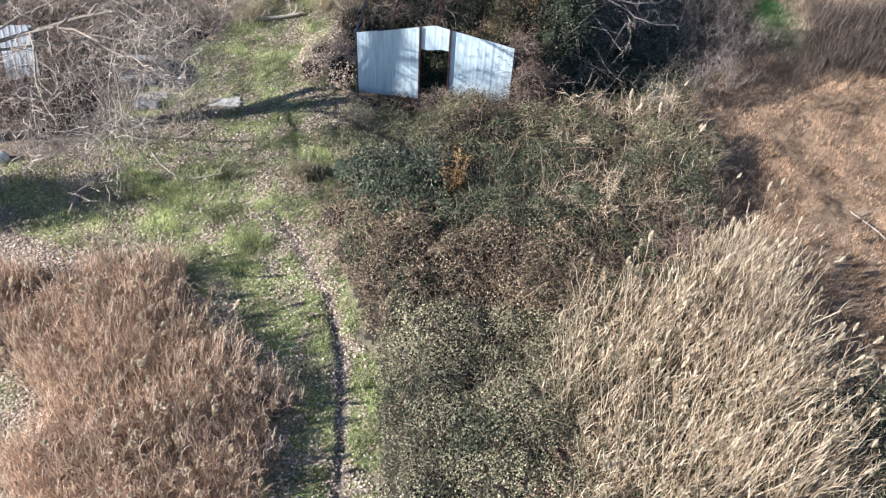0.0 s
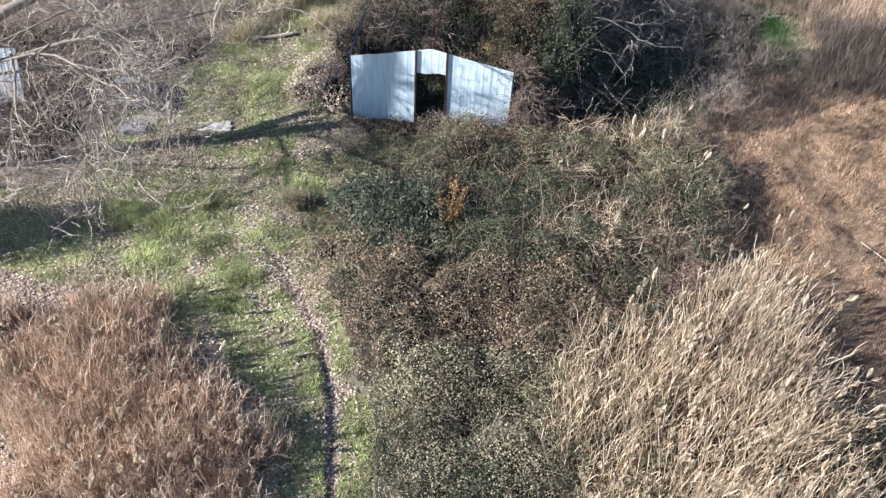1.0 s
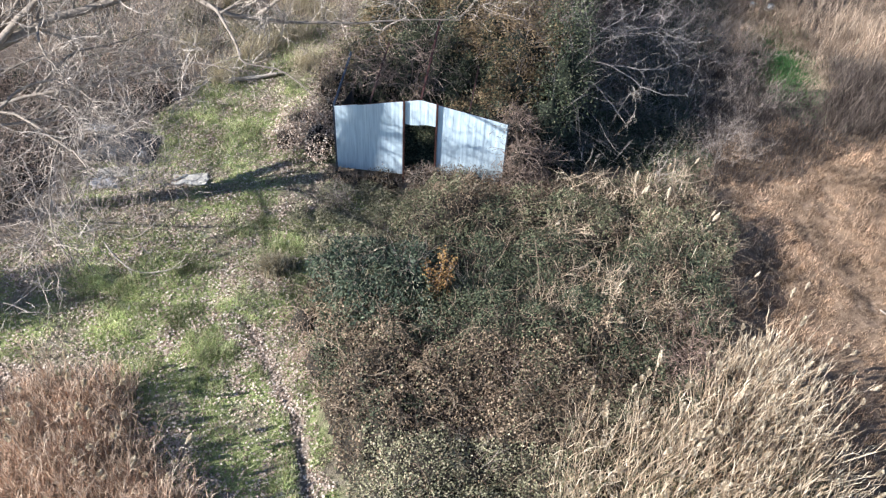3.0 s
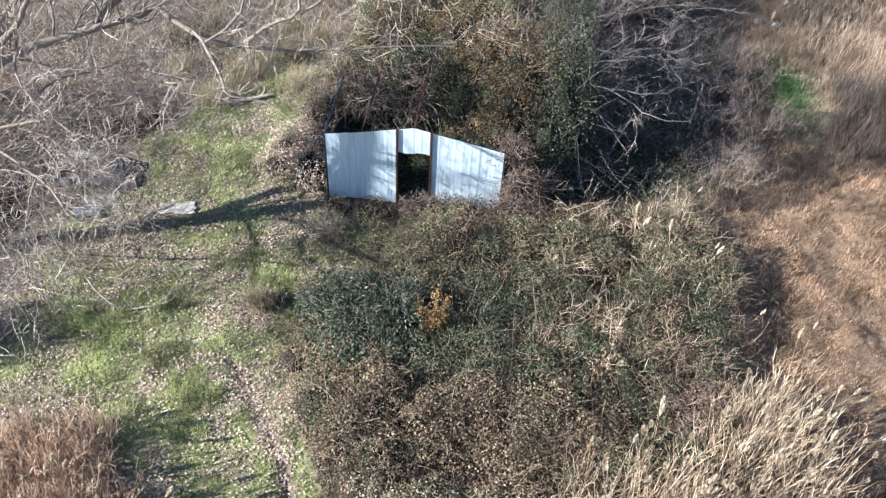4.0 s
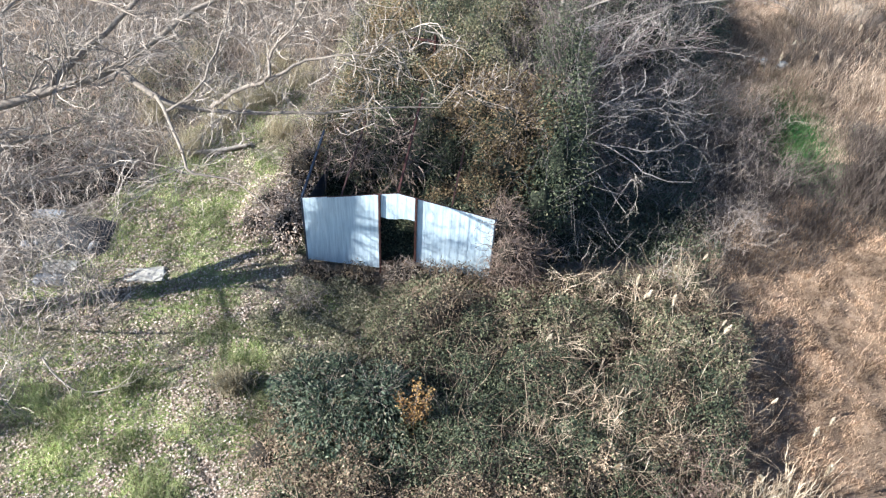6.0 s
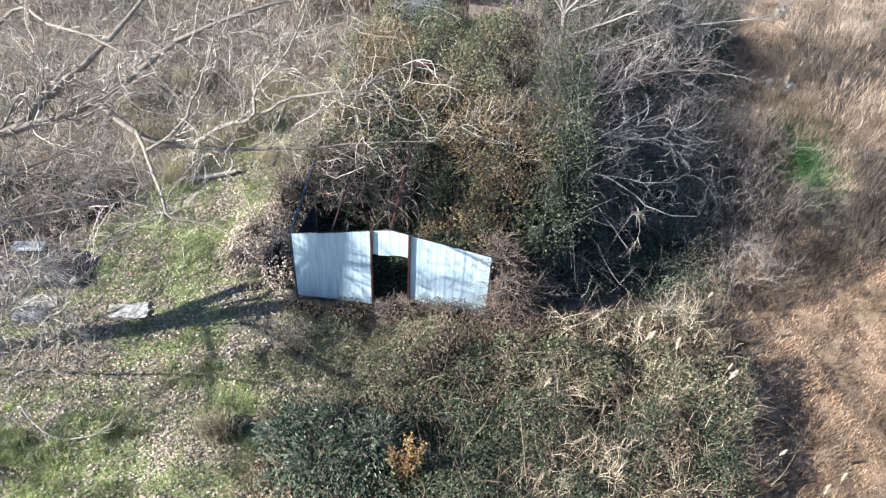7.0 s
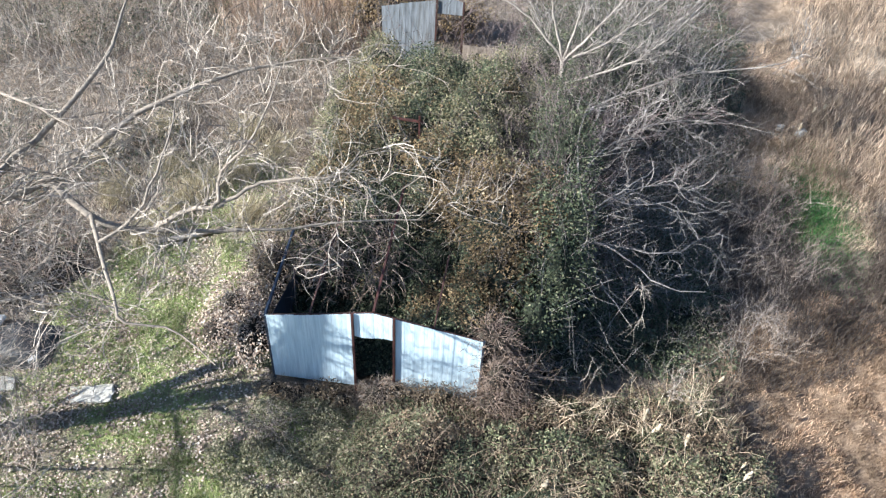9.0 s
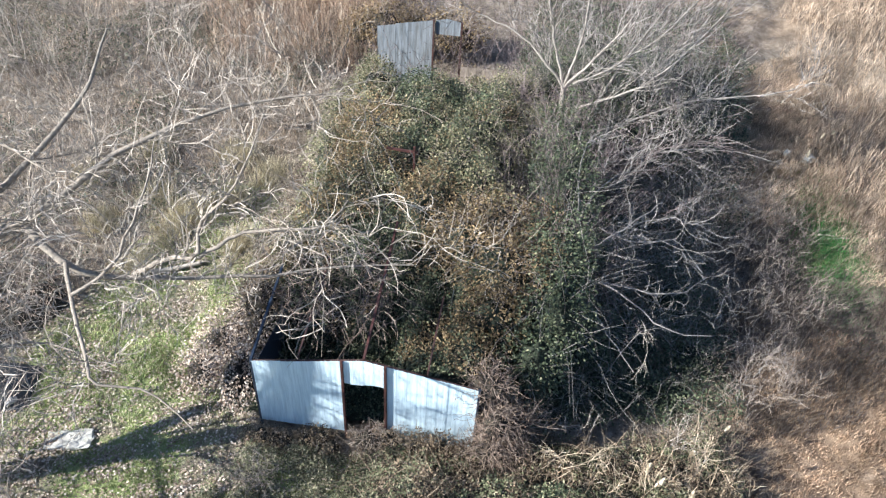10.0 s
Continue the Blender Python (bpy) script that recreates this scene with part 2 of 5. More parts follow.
def soft_in(poly, x, y, reach=0.7):
    """1 well inside a polygon, falling to 0 at its rim and outside."""
    turns = np.linspace(0, 2 * np.pi, 9)[:-1]
    return sum(inside(poly, x + reach * math.cos(a), y + reach * math.sin(a)).astype(float) for a in turns) / 8


def scatter(poly, n, wild=0.8):
    """n places in a ragged polygon."""
    lo, hi = np.min(poly, axis=0) - wild, np.max(poly, axis=0) + wild
    got = np.zeros((0, 2))
    while len(got) < n:
        p = rng.uniform(lo, hi, (n * 2, 2))
        got = np.vstack([got, p[ragged(poly, p[:, 0], p[:, 1], wild)]])
    return got[:n, 0], got[:n, 1]


WAY = [(-1.6, 8.0), (-1.67, 10.4), (-2.05, 13.5), (-2.7, 15.7), (-4.3, 18.3), (-6.1, 20.7), (-7.4, 22.6)]


def way_far(x, y):
    """How far it is from a place to the trodden path."""
    best = np.full(np.shape(x), 1e9)
    for (x0, y0), (x1, y1) in zip(WAY, WAY[1:]):
        t = np.clip(((x - x0) * (x1 - x0) + (y - y0) * (y1 - y0)) / ((x1 - x0) ** 2 + (y1 - y0) ** 2), 0, 1)
        best = np.minimum(best, np.hypot(x - x0 - t * (x1 - x0), y - y0 - t * (y1 - y0)))
    return best


def gz(x, y):
    """Height of the ground."""
    x, y = np.asarray(x, float), np.asarray(y, float)
    near = np.exp(-np.maximum(0, np.hypot(x, y - 26) - 32) / 40)
    z = 0.10 + near * (0.55 * (fbm(x, y, 7.0) - 0.5) + 0.12 * (fbm(x, y, 0.9, 3) - 0.5))
    z = z + near * np.clip((x - 12.5) / 2, 0, 1) * np.clip((y - 28) / 2, 0, 1) * 1.1 * (fbm(x, y, 2.6, 16) - 0.42)
    z = z + near * np.clip((x - 8.6) / 0.8, 0, 1) * 0.42 * (fbm(x, y, 0.85, 6) - 0.5)
    return z - (0.07 + 0.05 * (y < 15.4)) * np.exp(-((way_far(x, y) / np.where(y < 15.4, 0.17, 0.24)) ** 2)) * (y < 19.0)


def mesh_of(name, verts, faces, material, smooth=False):
    me = bpy.data.meshes.new(name)
    verts, faces = np.asarray(verts, np.float32), np.asarray(faces, np.int32)
    n, k = faces.shape
    me.vertices.add(len(verts))
    me.vertices.foreach_set("co", verts.ravel())
    me.loops.add(n * k)
    me.loops.foreach_set("vertex_index", faces.ravel())
    me.polygons.add(n)
    me.polygons.foreach_set("loop_start", np.arange(0, n * k, k, dtype=np.int32))
    if smooth:
        me.polygons.foreach_set("use_smooth", np.ones(n, bool))
    me.update(calc_edges=True)
    me.materials.append(material)
    return me


def part(name, data, material=None, parent=None, label="", kind=""):
    """Links a mesh, or a bmesh, as one object under a thing."""
    if isinstance(data, bmesh.types.BMesh):
        me = bpy.data.meshes.new(name)
        data.to_mesh(me)
        data.free()
        me.materials.append(material)
        data = me
    ob = new(name, data)
    if parent:
        ob.parent = parent
    return tagged(ob, label=label, kind=kind)


def unit(v):
    return v / np.maximum(np.linalg.norm(v, axis=-1, keepdims=True), 1e-9)


def leaves(at, size, slim=0.55, tilt=0.9, fold=0.25, aim=None):
    """Folded leaves of three triangles, or straight ones of one. at: N x 3; size: length, N or one number."""
    n = len(at)
    size = np.broadcast_to(size, n)[:, None] * rng.uniform(0.65, 1.3, (n, 1))
    turn = rng.uniform(0, 2 * np.pi, n)
    d = np.stack([np.cos(turn), np.sin(turn), rng.normal(0, tilt * 0.6, n)], 1)
    if aim is not None:
        d = d * 0.6 + aim
    d = unit(d)
    up = unit(rng.normal(0, tilt * 0.5, (n, 3)) + (0, 0, 1))
    s = unit(np.cross(d, up))
    h = np.cross(s, d)
    mid = at + d * size * 0.45
    v = np.stack([at, mid + s * size * slim * 0.5 + h * size * fold * 0.5, at + d * size, mid - s * size * slim * 0.5 + h * size * fold * 0.5], 1)
    i = np.arange(n)[:, None] * 4
    f = np.concatenate([i + (0, 1, 2), i + (0, 2, 3)], 1).reshape(-1, 3)
    return v.reshape(-1, 3), f


def blades(at, length, width, lean=0.5, wind=(0, 0), bent=True):
    """Bent grass blades of three triangles, or straight ones of one."""
    n = len(at)
    length = np.broadcast_to(length, n)[:, None] * rng.uniform(0.6, 1.3, (n, 1))
    turn = rng.uniform(0, 2 * np.pi, n)
    out = np.stack([np.cos(turn), np.sin(turn), np.zeros(n)], 1) * rng.uniform(0.1, 1, (n, 1)) * lean + (*wind, 0)
    face = rng.uniform(0, 2 * np.pi, n)
    s = np.stack([np.cos(face), np.sin(face), np.zeros(n)], 1) * width * 0.5
    mid = at + (out * 0.35 + (0, 0, 0.62)) * length
    tip = at + (out * 1.0 + (0, 0, 0.9)) * length
    if not bent:
        return np.stack([at - s, at + s, tip], 1).reshape(-1, 3), np.arange(n)[:, None] * 3 + (0, 1, 2)
    v = np.stack([at - s, at + s, mid + s * 0.8, mid - s * 0.8, tip], 1).reshape(-1, 3)
    i = np.arange(n)[:, None] * 5
    f = np.concatenate([i + (0, 1, 2), i + (0, 2, 3), i + (3, 2, 4)], 1).reshape(-1, 3)
    return v, f


def tubes(P, R, sides=3):
    """Round stalks along N lines of K points; R: N x K radii."""
    n, k, _ = P.shape
    t = unit(np.gradient(P, axis=1))
    ref = unit(rng.normal(0, 1, (n, 1, 3)))
    u = unit(np.cross(t, np.broadcast_to(ref, t.shape)))
    w = np.cross(t, u)
    a = np.arange(sides) * 2 * np.pi / sides
    ring = u[:, :, None] * np.cos(a)[None, None, :, None] + w[:, :, None] * np.sin(a)[None, None, :, None]
    v = P[:, :, None] + ring * R[:, :, None, None]
    i = (np.arange(n) * k * sides)[:, None, None] + (np.arange(k - 1) * sides)[None, :, None]
    j = np.arange(sides)[None, None, :]
    j2 = (j + 1) % sides
    f = np.stack([i + j, i + j2, i + sides + j2, i + sides + j], -1).reshape(-1, 4)
    return v.reshape(-1, 3), f


def slivers(P, R):
    """Hair-thin twigs along N lines of K points."""
    n, k, _ = P.shape
    t = unit(np.gradient(P, axis=1))
    u = unit(np.cross(t, np.broadcast_to(unit(rng.normal(0, 1, (n, 1, 3))), t.shape))) * R[:, :, None]
    v = np.stack([P - u, P + u], 2)
    i = (np.arange(n) * k * 2)[:, None] + (np.arange(k - 1) * 2)[None, :]
    return v.reshape(-1, 3), np.stack([i, i + 1, i + 3, i + 2], -1).reshape(-1, 4)


def joined(*pieces):
    vs, fs, at = [], [], 0
    for v, f in pieces:
        vs.append(v)
        fs.append(f + at)
        at += len(v)
    return np.concatenate(vs), np.concatenate(fs)


def shoots(base, way, length, k=5, curl=0.25, droop=0.0):
    """N bent lines that set out from base along way."""
    n = len(base)
    length = np.broadcast_to(length, n)
    step = (length / (k - 1))[:, None]
    d = unit(way)
    P = [base]
    bend = rng.normal(0, curl, (n, 3))
    for _ in range(k - 1):
        P.append(P[-1] + d * step)
        bend = bend * 0.6 + rng.normal(0, curl, (n, 3)) * 0.7
        d = unit(d + bend + (0, 0, -droop))
    return np.stack(P, 1)


def side_shoots(P, R, n, length, k=5, spread=0.9, lift=0.0, curl=0.25, droop=0.0, low=0.15, thin=0.55, tip=0.35, least=0.004, owner=False):
    """n shoots off the lines P. Returns their lines and radii."""
    m, kk, _ = P.shape
    weight = np.linalg.norm(P[:, -1] - P[:, 0], axis=1)
    who = rng.choice(m, n, p=weight / weight.sum())
    s = rng.uniform(low, 1.0, n) * (kk - 1)
    i = np.minimum(s.astype(int), kk - 2)
    a = (s - i)[:, None]
    base = P[who, i] * (1 - a) + P[who, i + 1] * a
    rad = R[who, i] * (1 - a[:, 0]) + R[who, i + 1] * a[:, 0]
    way = unit(P[who, i + 1] - P[who, i]) + unit(rng.normal(0, 1, (n, 3))) * spread + (0, 0, lift)
    size = rng.uniform(*length, n)
    Q = shoots(base, way, size, k, curl, droop)
    r0 = np.maximum(rad * thin, least)
    if owner:
        return Q, r0[:, None] * np.linspace(1, tip, k)[None, :], who
    return Q, r0[:, None] * np.linspace(1, tip, k)[None, :]


def spline(points, k):
    """k points on a smooth line through a few."""
    p = np.array(points, float)
    p = np.vstack([2 * p[0] - p[1], p, 2 * p[-1] - p[-2]])
    out = []
    for s in np.linspace(0, len(p) - 3 - 1e-6, k):
        i = int(s)
        t = s - i
        a, b, c, d = p[i:i + 4]
        out.append(0.5 * (2 * b + (c - a) * t + (2 * a - 5 * b + 4 * c - d) * t * t + (3 * b - a - 3 * c + d) * t ** 3))
    return np.array(out)


def box(bm, x0, x1, y0, y1, z0, z1, bevel=0.0):
    made = bmesh.ops.create_cube(bm, size=1.0, matrix=Matrix.LocRotScale(((x0 + x1) / 2, (y0 + y1) / 2, (z0 + z1) / 2), None, (x1 - x0, y1 - y0, z1 - z0)))
    if bevel:
        edges = list({e for v in made["verts"] for e in v.link_edges})
        bmesh.ops.bevel(bm, geom=edges, offset=bevel, segments=2, affect="EDGES")
    return bm


def thing(name, label, category, m=None, group="", kind=""):
    ob = new(name)
    if m is not None:
        ob.matrix_world = m
    return tagged(ob, label, category, group, kind)


# ---- ground ----
GREENS = [
    [(-10.2, 18.8), (-9.2, 21.6), (-6.2, 20.4), (-4.5, 18.2), (-3.6, 16.6), (-5.5, 16.6), (-7.5, 17.6)],
    [(-3.2, 6.0), (-0.7, 6.0), (-0.8, 13.0), (-1.9, 15.6), (-3.0, 15.8), (-3.0, 13.0)],
    [(-5.2, 22.9), (-3.0, 22.7), (-2.8, 20.9), (-4.0, 20.4), (-5.2, 21.4)],
    [(-8.8, 25.6), (-5.0, 25.2), (-4.3, 27.5), (-5.0, 30.5), (-4.2, 34.0), (-6.5, 34.0), (-7.6, 29.0)],
    [(-4.0, 18.6), (-5.8, 21.4), (-4.2, 21.2), (-3.3, 18.0), (-3.0, 16.4)],
    [(12.5, 31.6), (13.8, 32.0), (14.0, 34.6), (13.0, 35.0), (12.5, 33.5)],
    [(-12.5, 9.5), (-9.6, 9.5), (-9.9, 12.4), (-12.5, 13.0)],
]
FIELD = [(8.7, 28.2), (9.0, 23.0), (8.6, 19.0), (9.0, 16.0), (10.5, 11.0), (24.0, 11.0), (24.0, 28.5), (16.0, 29.5), (12.0, 29.0)]
CLEARING = [(-0.9, 6.0), (-1.0, 13.0), (-1.9, 15.5), (-2.9, 18.0), (-2.6, 20.6), (-0.8, 21.4), (-0.3, 22.6), (-0.4, 24.5), (-3.0, 24.8), (-3.5, 29.0), (-3.4, 34.0), (-6.5, 34.0), (-8.5, 29.5), (-10.0, 26.6),
            (-11.2, 24.0), (-11.0, 21.5), (-14.5, 19.5), (-14.5, 17.5), (-9.5, 16.6), (-7.0, 15.6), (-4.7, 13.8), (-3.1, 12.4), (-2.9, 6.0)]


def steps(a, b, d):
    """Even steps from a to b, then ever wider ones out to the horizon."""
    far = 30 * np.cumsum(1.35 ** np.arange(14)) * 0.35
    return np.concatenate([a - far[::-1], np.arange(a, b, d), b + far])


def build_ground():
    xs, ys = steps(-20, 20, 0.21), steps(6, 50, 0.21)
    X, Y = np.meshgrid(xs, ys)
    Z = gz(X, Y)
    n, m = X.shape
    i = (np.arange(n - 1)[:, None] * m + np.arange(m - 1)[None, :]).ravel()
    me = mesh_of("ground", np.stack([X.ravel(), Y.ravel(), Z.ravel()], 1), np.stack([i, i + 1, i + m + 1, i + m], 1), M_GROUND, True)
    x, y = X.ravel(), Y.ravel()
    green = np.zeros(len(x))
    for g in GREENS:
        green = np.maximum(green, soft_in(g, x + 2.4 * (fbm(x, y, 1.4, 1) - 0.5), y + 2.4 * (fbm(x, y, 1.4, 2) - 0.5), 0.8))
    green = np.maximum(green * np.clip((fbm(x, y, 0.9, 9) - 0.36) * 5, 0.1, 1), ragged(CLEARING, x, y) * np.clip((fbm(x, y, 1.1, 8) - 0.36) * 5, 0.08, 0.9))
    green *= (way_far(x, y) > 0.2) | (y > 18.6)
    dry = np.maximum(soft_in(FIELD, x + 2 * (fbm(x, y, 1.4, 1) - 0.5), y + 3 * (fbm(x, y, 1.4, 2) - 0.5), 1.2) * 0.95, (x > 11) * np.clip(fbm(x, y, 3.0, 4) * 2 - 0.6, 0, 0.8) * (y > 34))
    for key, values in (("sward", green), ("straw", dry)):
        at = me.attributes.new(key, "FLOAT", "POINT")
        at.data.foreach_set("value", values.astype(np.float32))
    tagged(part("ground", me), "uneven wasteland ground of soil, grass and dead leaves", "ground", kind="structure")


build_ground()


def on_ground(x, y, lift=0.0):
    return np.stack([x, y, gz(x, y) + lift], 1)


# ---- the roofless shed ----
SHED = pose(-0.42, 24.97, 0, 0, 0, -3.8)
HALF, EAVE, RIDGE, LONG, JAMB = 2.66, 2.66, 3.22, 15.35, 0.5


def roof_z(u):
    return RIDGE - (RIDGE - EAVE) * abs(u) / HALF


def ribbed(u0, u1, low, top, v=0.0, pitch=0.24, deep=0.0035, thick=0.004):
    """A trapezoid-ribbed sheet from u0 to u1; low and top give its edges."""
    us, hs = [], []
    u = u0
    while u < u1 - 1e-4:
        for a, h in ((0.0, 0.0), (0.58, 0.0), (0.68, 1.0), (0.9, 1.0)):
            if u + a * pitch < u1:
                us.append(u + a * pitch)
                hs.append(h * deep)
        u += pitch
    us.append(u1)
    hs.append(0.0)
    bm = bmesh.new()
    rows = []
    for side in (0, 1):
        rows.append([(bm.verts.new((a, v - h + side * thick, low(a))), bm.verts.new((a, v - h + side * thick, top(a)))) for a, h in zip(us, hs)])
    f, b = rows
    for i in range(len(us) - 1):
        bm.faces.new((f[i][0], f[i + 1][0], f[i + 1][1], f[i][1]))
        bm.faces.new((b[i + 1][0], b[i][0], b[i][1], b[i + 1][1]))
        bm.faces.new((f[i][1], f[i + 1][1], b[i + 1][1], b[i][1]))
        bm.faces.new((f[i + 1][0], f[i][0], b[i][0], b[i + 1][0]))
    for i, flip in ((0, False), (len(us) - 1, True)):
        q = (f[i][0], f[i][1], b[i][1], b[i][0])
        bm.faces.new(q if not flip else q[::-1])
    bmesh.ops.recalc_face_normals(bm, faces=bm.faces)
    return bm


def bar(a, b, w=0.05, h=0.05, bevel=0.006):
    """A square steel tube from a to b."""
    a, b = Vector(a), Vector(b)
    bm = bmesh.new()
    box(bm, -w / 2, w / 2, -h / 2, h / 2, 0, (b - a).length, bevel)
    bm.transform(Matrix.Translation(a) @ (b - a).to_track_quat("Z", "Y").to_matrix().to_4x4())
    return bm


def sheets(parent, spans, low, top, v, material, name="wall_sheet", wobble=0.02):
    for u0, u1 in spans:
        dv, dz = random.uniform(-0.006, 0.006), random.uniform(-wobble, wobble)
        part(name, ribbed(u0, u1, low, lambda u, d=dz: top(u) + d, v + dv), material, parent)


def spans(a, b, n):
    w = (b - a) / n
    return [(a + i * w, a + (i + 1) * w + 0.01) for i in range(n)]


def build_shed():
    shed = thing("shed", "roofless steel shed with a white ribbed sheet front, overgrown by ivy", "shed", SHED)
    low = lambda u: 0.30
    # front gable
    sheets(shed, spans(-HALF, -JAMB - 0.03, 3), low, lambda u: roof_z(u) - 0.01, 0.0, M_WHITE)
    sheets(shed, spans(JAMB + 0.03, HALF, 3), low, lambda u: roof_z(u) - 0.01, 0.0, M_WHITE)
    sheets(shed, [(-JAMB + 0.03, JAMB - 0.03)], lambda u: 2.30 + 0.03 * math.sin(7 * u), lambda u: roof_z(u) - 0.005, 0.0, M_WHITE, "lintel_sheet", 0)
    for u in (-JAMB, JAMB):
        part("door_post", bar((u, -0.035, 0.0), (u, -0.035, roof_z(u) + 0.03), 0.06, 0.06), M_RUST, shed, "rust-red steel door post")
    for u in (-HALF, HALF):
        part("corner_post", bar((u, 0.03, 0.0), (u, 0.03, EAVE), 0.06, 0.06), M_NAVY, shed)
    for s in (-1, 1):
        part("gable_rail", bar((s * HALF, 0.045, EAVE - 0.05), (0, 0.045, RIDGE - 0.05), 0.05, 0.05), M_DARKRUST, shed)
        part("wall_rail", bar((s * HALF, 0.045, 1.45), (s * JAMB, 0.045, 1.45), 0.04, 0.04), M_DARKRUST, shed)
    part("lintel_rail", bar((-JAMB, 0.045, 2.32), (JAMB, 0.045, 2.32), 0.04, 0.04), M_RUST, shed)
    # what is left of the roof frame
    part("ridge_beam", bar((0, 0.05, RIDGE - 0.02), (0.03, 4.4, RIDGE + 0.2), 0.06, 0.08), M_RUST, shed, "rust-red steel ridge tube")
    part("purlin", bar((-1.55, 0.05, roof_z(1.55)), (-1.52, 3.4, roof_z(1.55) + 0.05), 0.045, 0.06), M_DARKRUST, shed)
    part("purlin", bar((1.45, 0.05, roof_z(1.45)), (1.52, 2.4, roof_z(1.45) + 0.1), 0.04, 0.05), M_DARKRUST, shed)
    part("eave_beam", bar((-HALF, 0.05, EAVE), (-HALF - 0.1, 3.2, EAVE - 0.1), 0.06, 0.08), M_NAVY, shed, "dark blue steel eave tube")
    for v in (3.1, 6.2, 9.3, 12.4):
        for s in (-1, 1):
            part("side_post", bar((s * HALF, v, 0), (s * HALF, v, 1.7), 0.07, 0.07), M_DARKRUST, shed)
    part("cross_bar", bar((-0.75, 7.15, RIDGE + 0.42), (0.15, 7.15, RIDGE + 0.36), 0.06, 0.07), M_RUST, shed, "rust-red steel cross bar")
    part("king_post", bar((0.05, 7.1, RIDGE - 0.4), (0.05, 7.1, RIDGE + 0.6), 0.06, 0.06), M_RUST, shed)
    # low side walls
    for s in (-1, 1):
        bm = ribbed(0.05, 3.2, low, lambda u: 2.3 - 0.3 * u, 0.0)
        bm.transform(Matrix.Translation((s * HALF, 0, 0)) @ Matrix.Rotation(radians(90), 4, "Z"))
        part("side_sheet", bm, M_NAVY, shed, "dark blue ribbed side sheet")
    # rear gable
    sheets(shed, spans(-HALF + 0.1, -JAMB - 0.05, 3), low, lambda u: roof_z(u) - 0.05, LONG, M_GREY, "rear_sheet")
    sheets(shed, [(-JAMB + 0.05, JAMB)], lambda u: 2.55, lambda u: roof_z(u) - 0.03, LONG, M_GREY, "rear_lintel", 0)
    part("rear_post", bar((-JAMB, LONG - 0.04, 0), (-JAMB, LONG - 0.04, roof_z(JAMB)), 0.07, 0.07), M_DARKRUST, shed)
    part("rear_post", bar((JAMB, LONG - 0.04, 0), (JAMB, LONG - 0.04, roof_z(JAMB)), 0.07, 0.07), M_DARKRUST, shed)
    # brown sheets that sag beside the rear doorway
    for i, (z0, z1, dv) in enumerate(((1.15, 1.8, 0.0), (0.3, 1.2, -0.12))):
        bm = ribbed(0.62, 3.05, lambda a: 0.0, lambda a, h=z1 - z0: h, 0.0, 0.3, 0.008)
        bm.transform(Matrix.Translation((0, LONG - 0.9 + dv, z0)) @ Matrix.Rotation(radians(-14), 4, "X"))
        part("rear_sheet", bm, M_BROWN_SHEET, shed, "sagging brown wall sheet")
    return shed


build_shed()


# ---- brambles, ivy and shrubs ----
BRAMBLE = [(-0.8, 8.3), (-0.9, 13.0), (-1.8, 15.6), (-2.9, 18.0), (-2.7, 20.4), (-1.1, 21.1), (-0.7, 22.4), (-0.8, 24.4), (2.2, 24.3), (3.2, 25.2), (6.5, 25.3),
           (8.6, 26.0), (9.0, 23.0), (8.4, 19.5), (8.0, 17.0), (9.5, 15.0), (12.0, 14.0), (12.0, 8.3)]


def thick(x, y):
    """How high the brambles stand."""
    live = np.interp(y, [14.0, 16.5], [0.55, 1.0])
    wx, wy = x + 0.7 * (fbm(x, y, 0.8, 14) - 0.5), y + 0.7 * (fbm(x, y, 0.8, 15) - 0.5)
    h = 0.05 + 0.7 * fbm(x, y, 2.6, 11) + live * (0.95 * domes(wx, wy, 1.2, 1)[0] + 0.42 * domes(wx, wy, 0.48, 2)[0])
    h = np.where(y > 23.3, h * 0.6, h) * (0.3 + 0.7 * soft_in(BRAMBLE, x, y, 0.8))
    return np.clip(h, 0.08, 2.0)


def heap(poly, high, d=0.25, share=0.6):
    """The near-black lumpy sheet over the ground that stands for shade in a thicket."""
    lo, hi = np.min(poly, axis=0) - 1, np.max(poly, axis=0) + 1
    xs, ys = np.arange(lo[0], hi[0], d), np.arange(lo[1], hi[1], d)
    X, Y = np.meshgrid(xs, ys)
    ok = ragged(poly, X, Y, 0.6)
    Z = gz(X, Y) - 0.12 + np.where(ok, (high(X, Y) * share + 0.12 * vnoise(X, Y, 0.35, 2)) * soft_in(poly, X, Y, 0.9) ** 1.5, 0)
    n, m = X.shape
    keep = np.zeros((n - 1, m - 1), bool)
    for a in (0, 1):
        for b in (0, 1):
            keep |= ok[a:n - 1 + a, b:m - 1 + b]
    i = (np.arange(n - 1)[:, None] * m + np.arange(m - 1)[None, :])[keep]
    return np.stack([X.ravel(), Y.ravel(), Z.ravel()], 1), np.stack([i, i + 1, i + m + 1, i + m], 1)


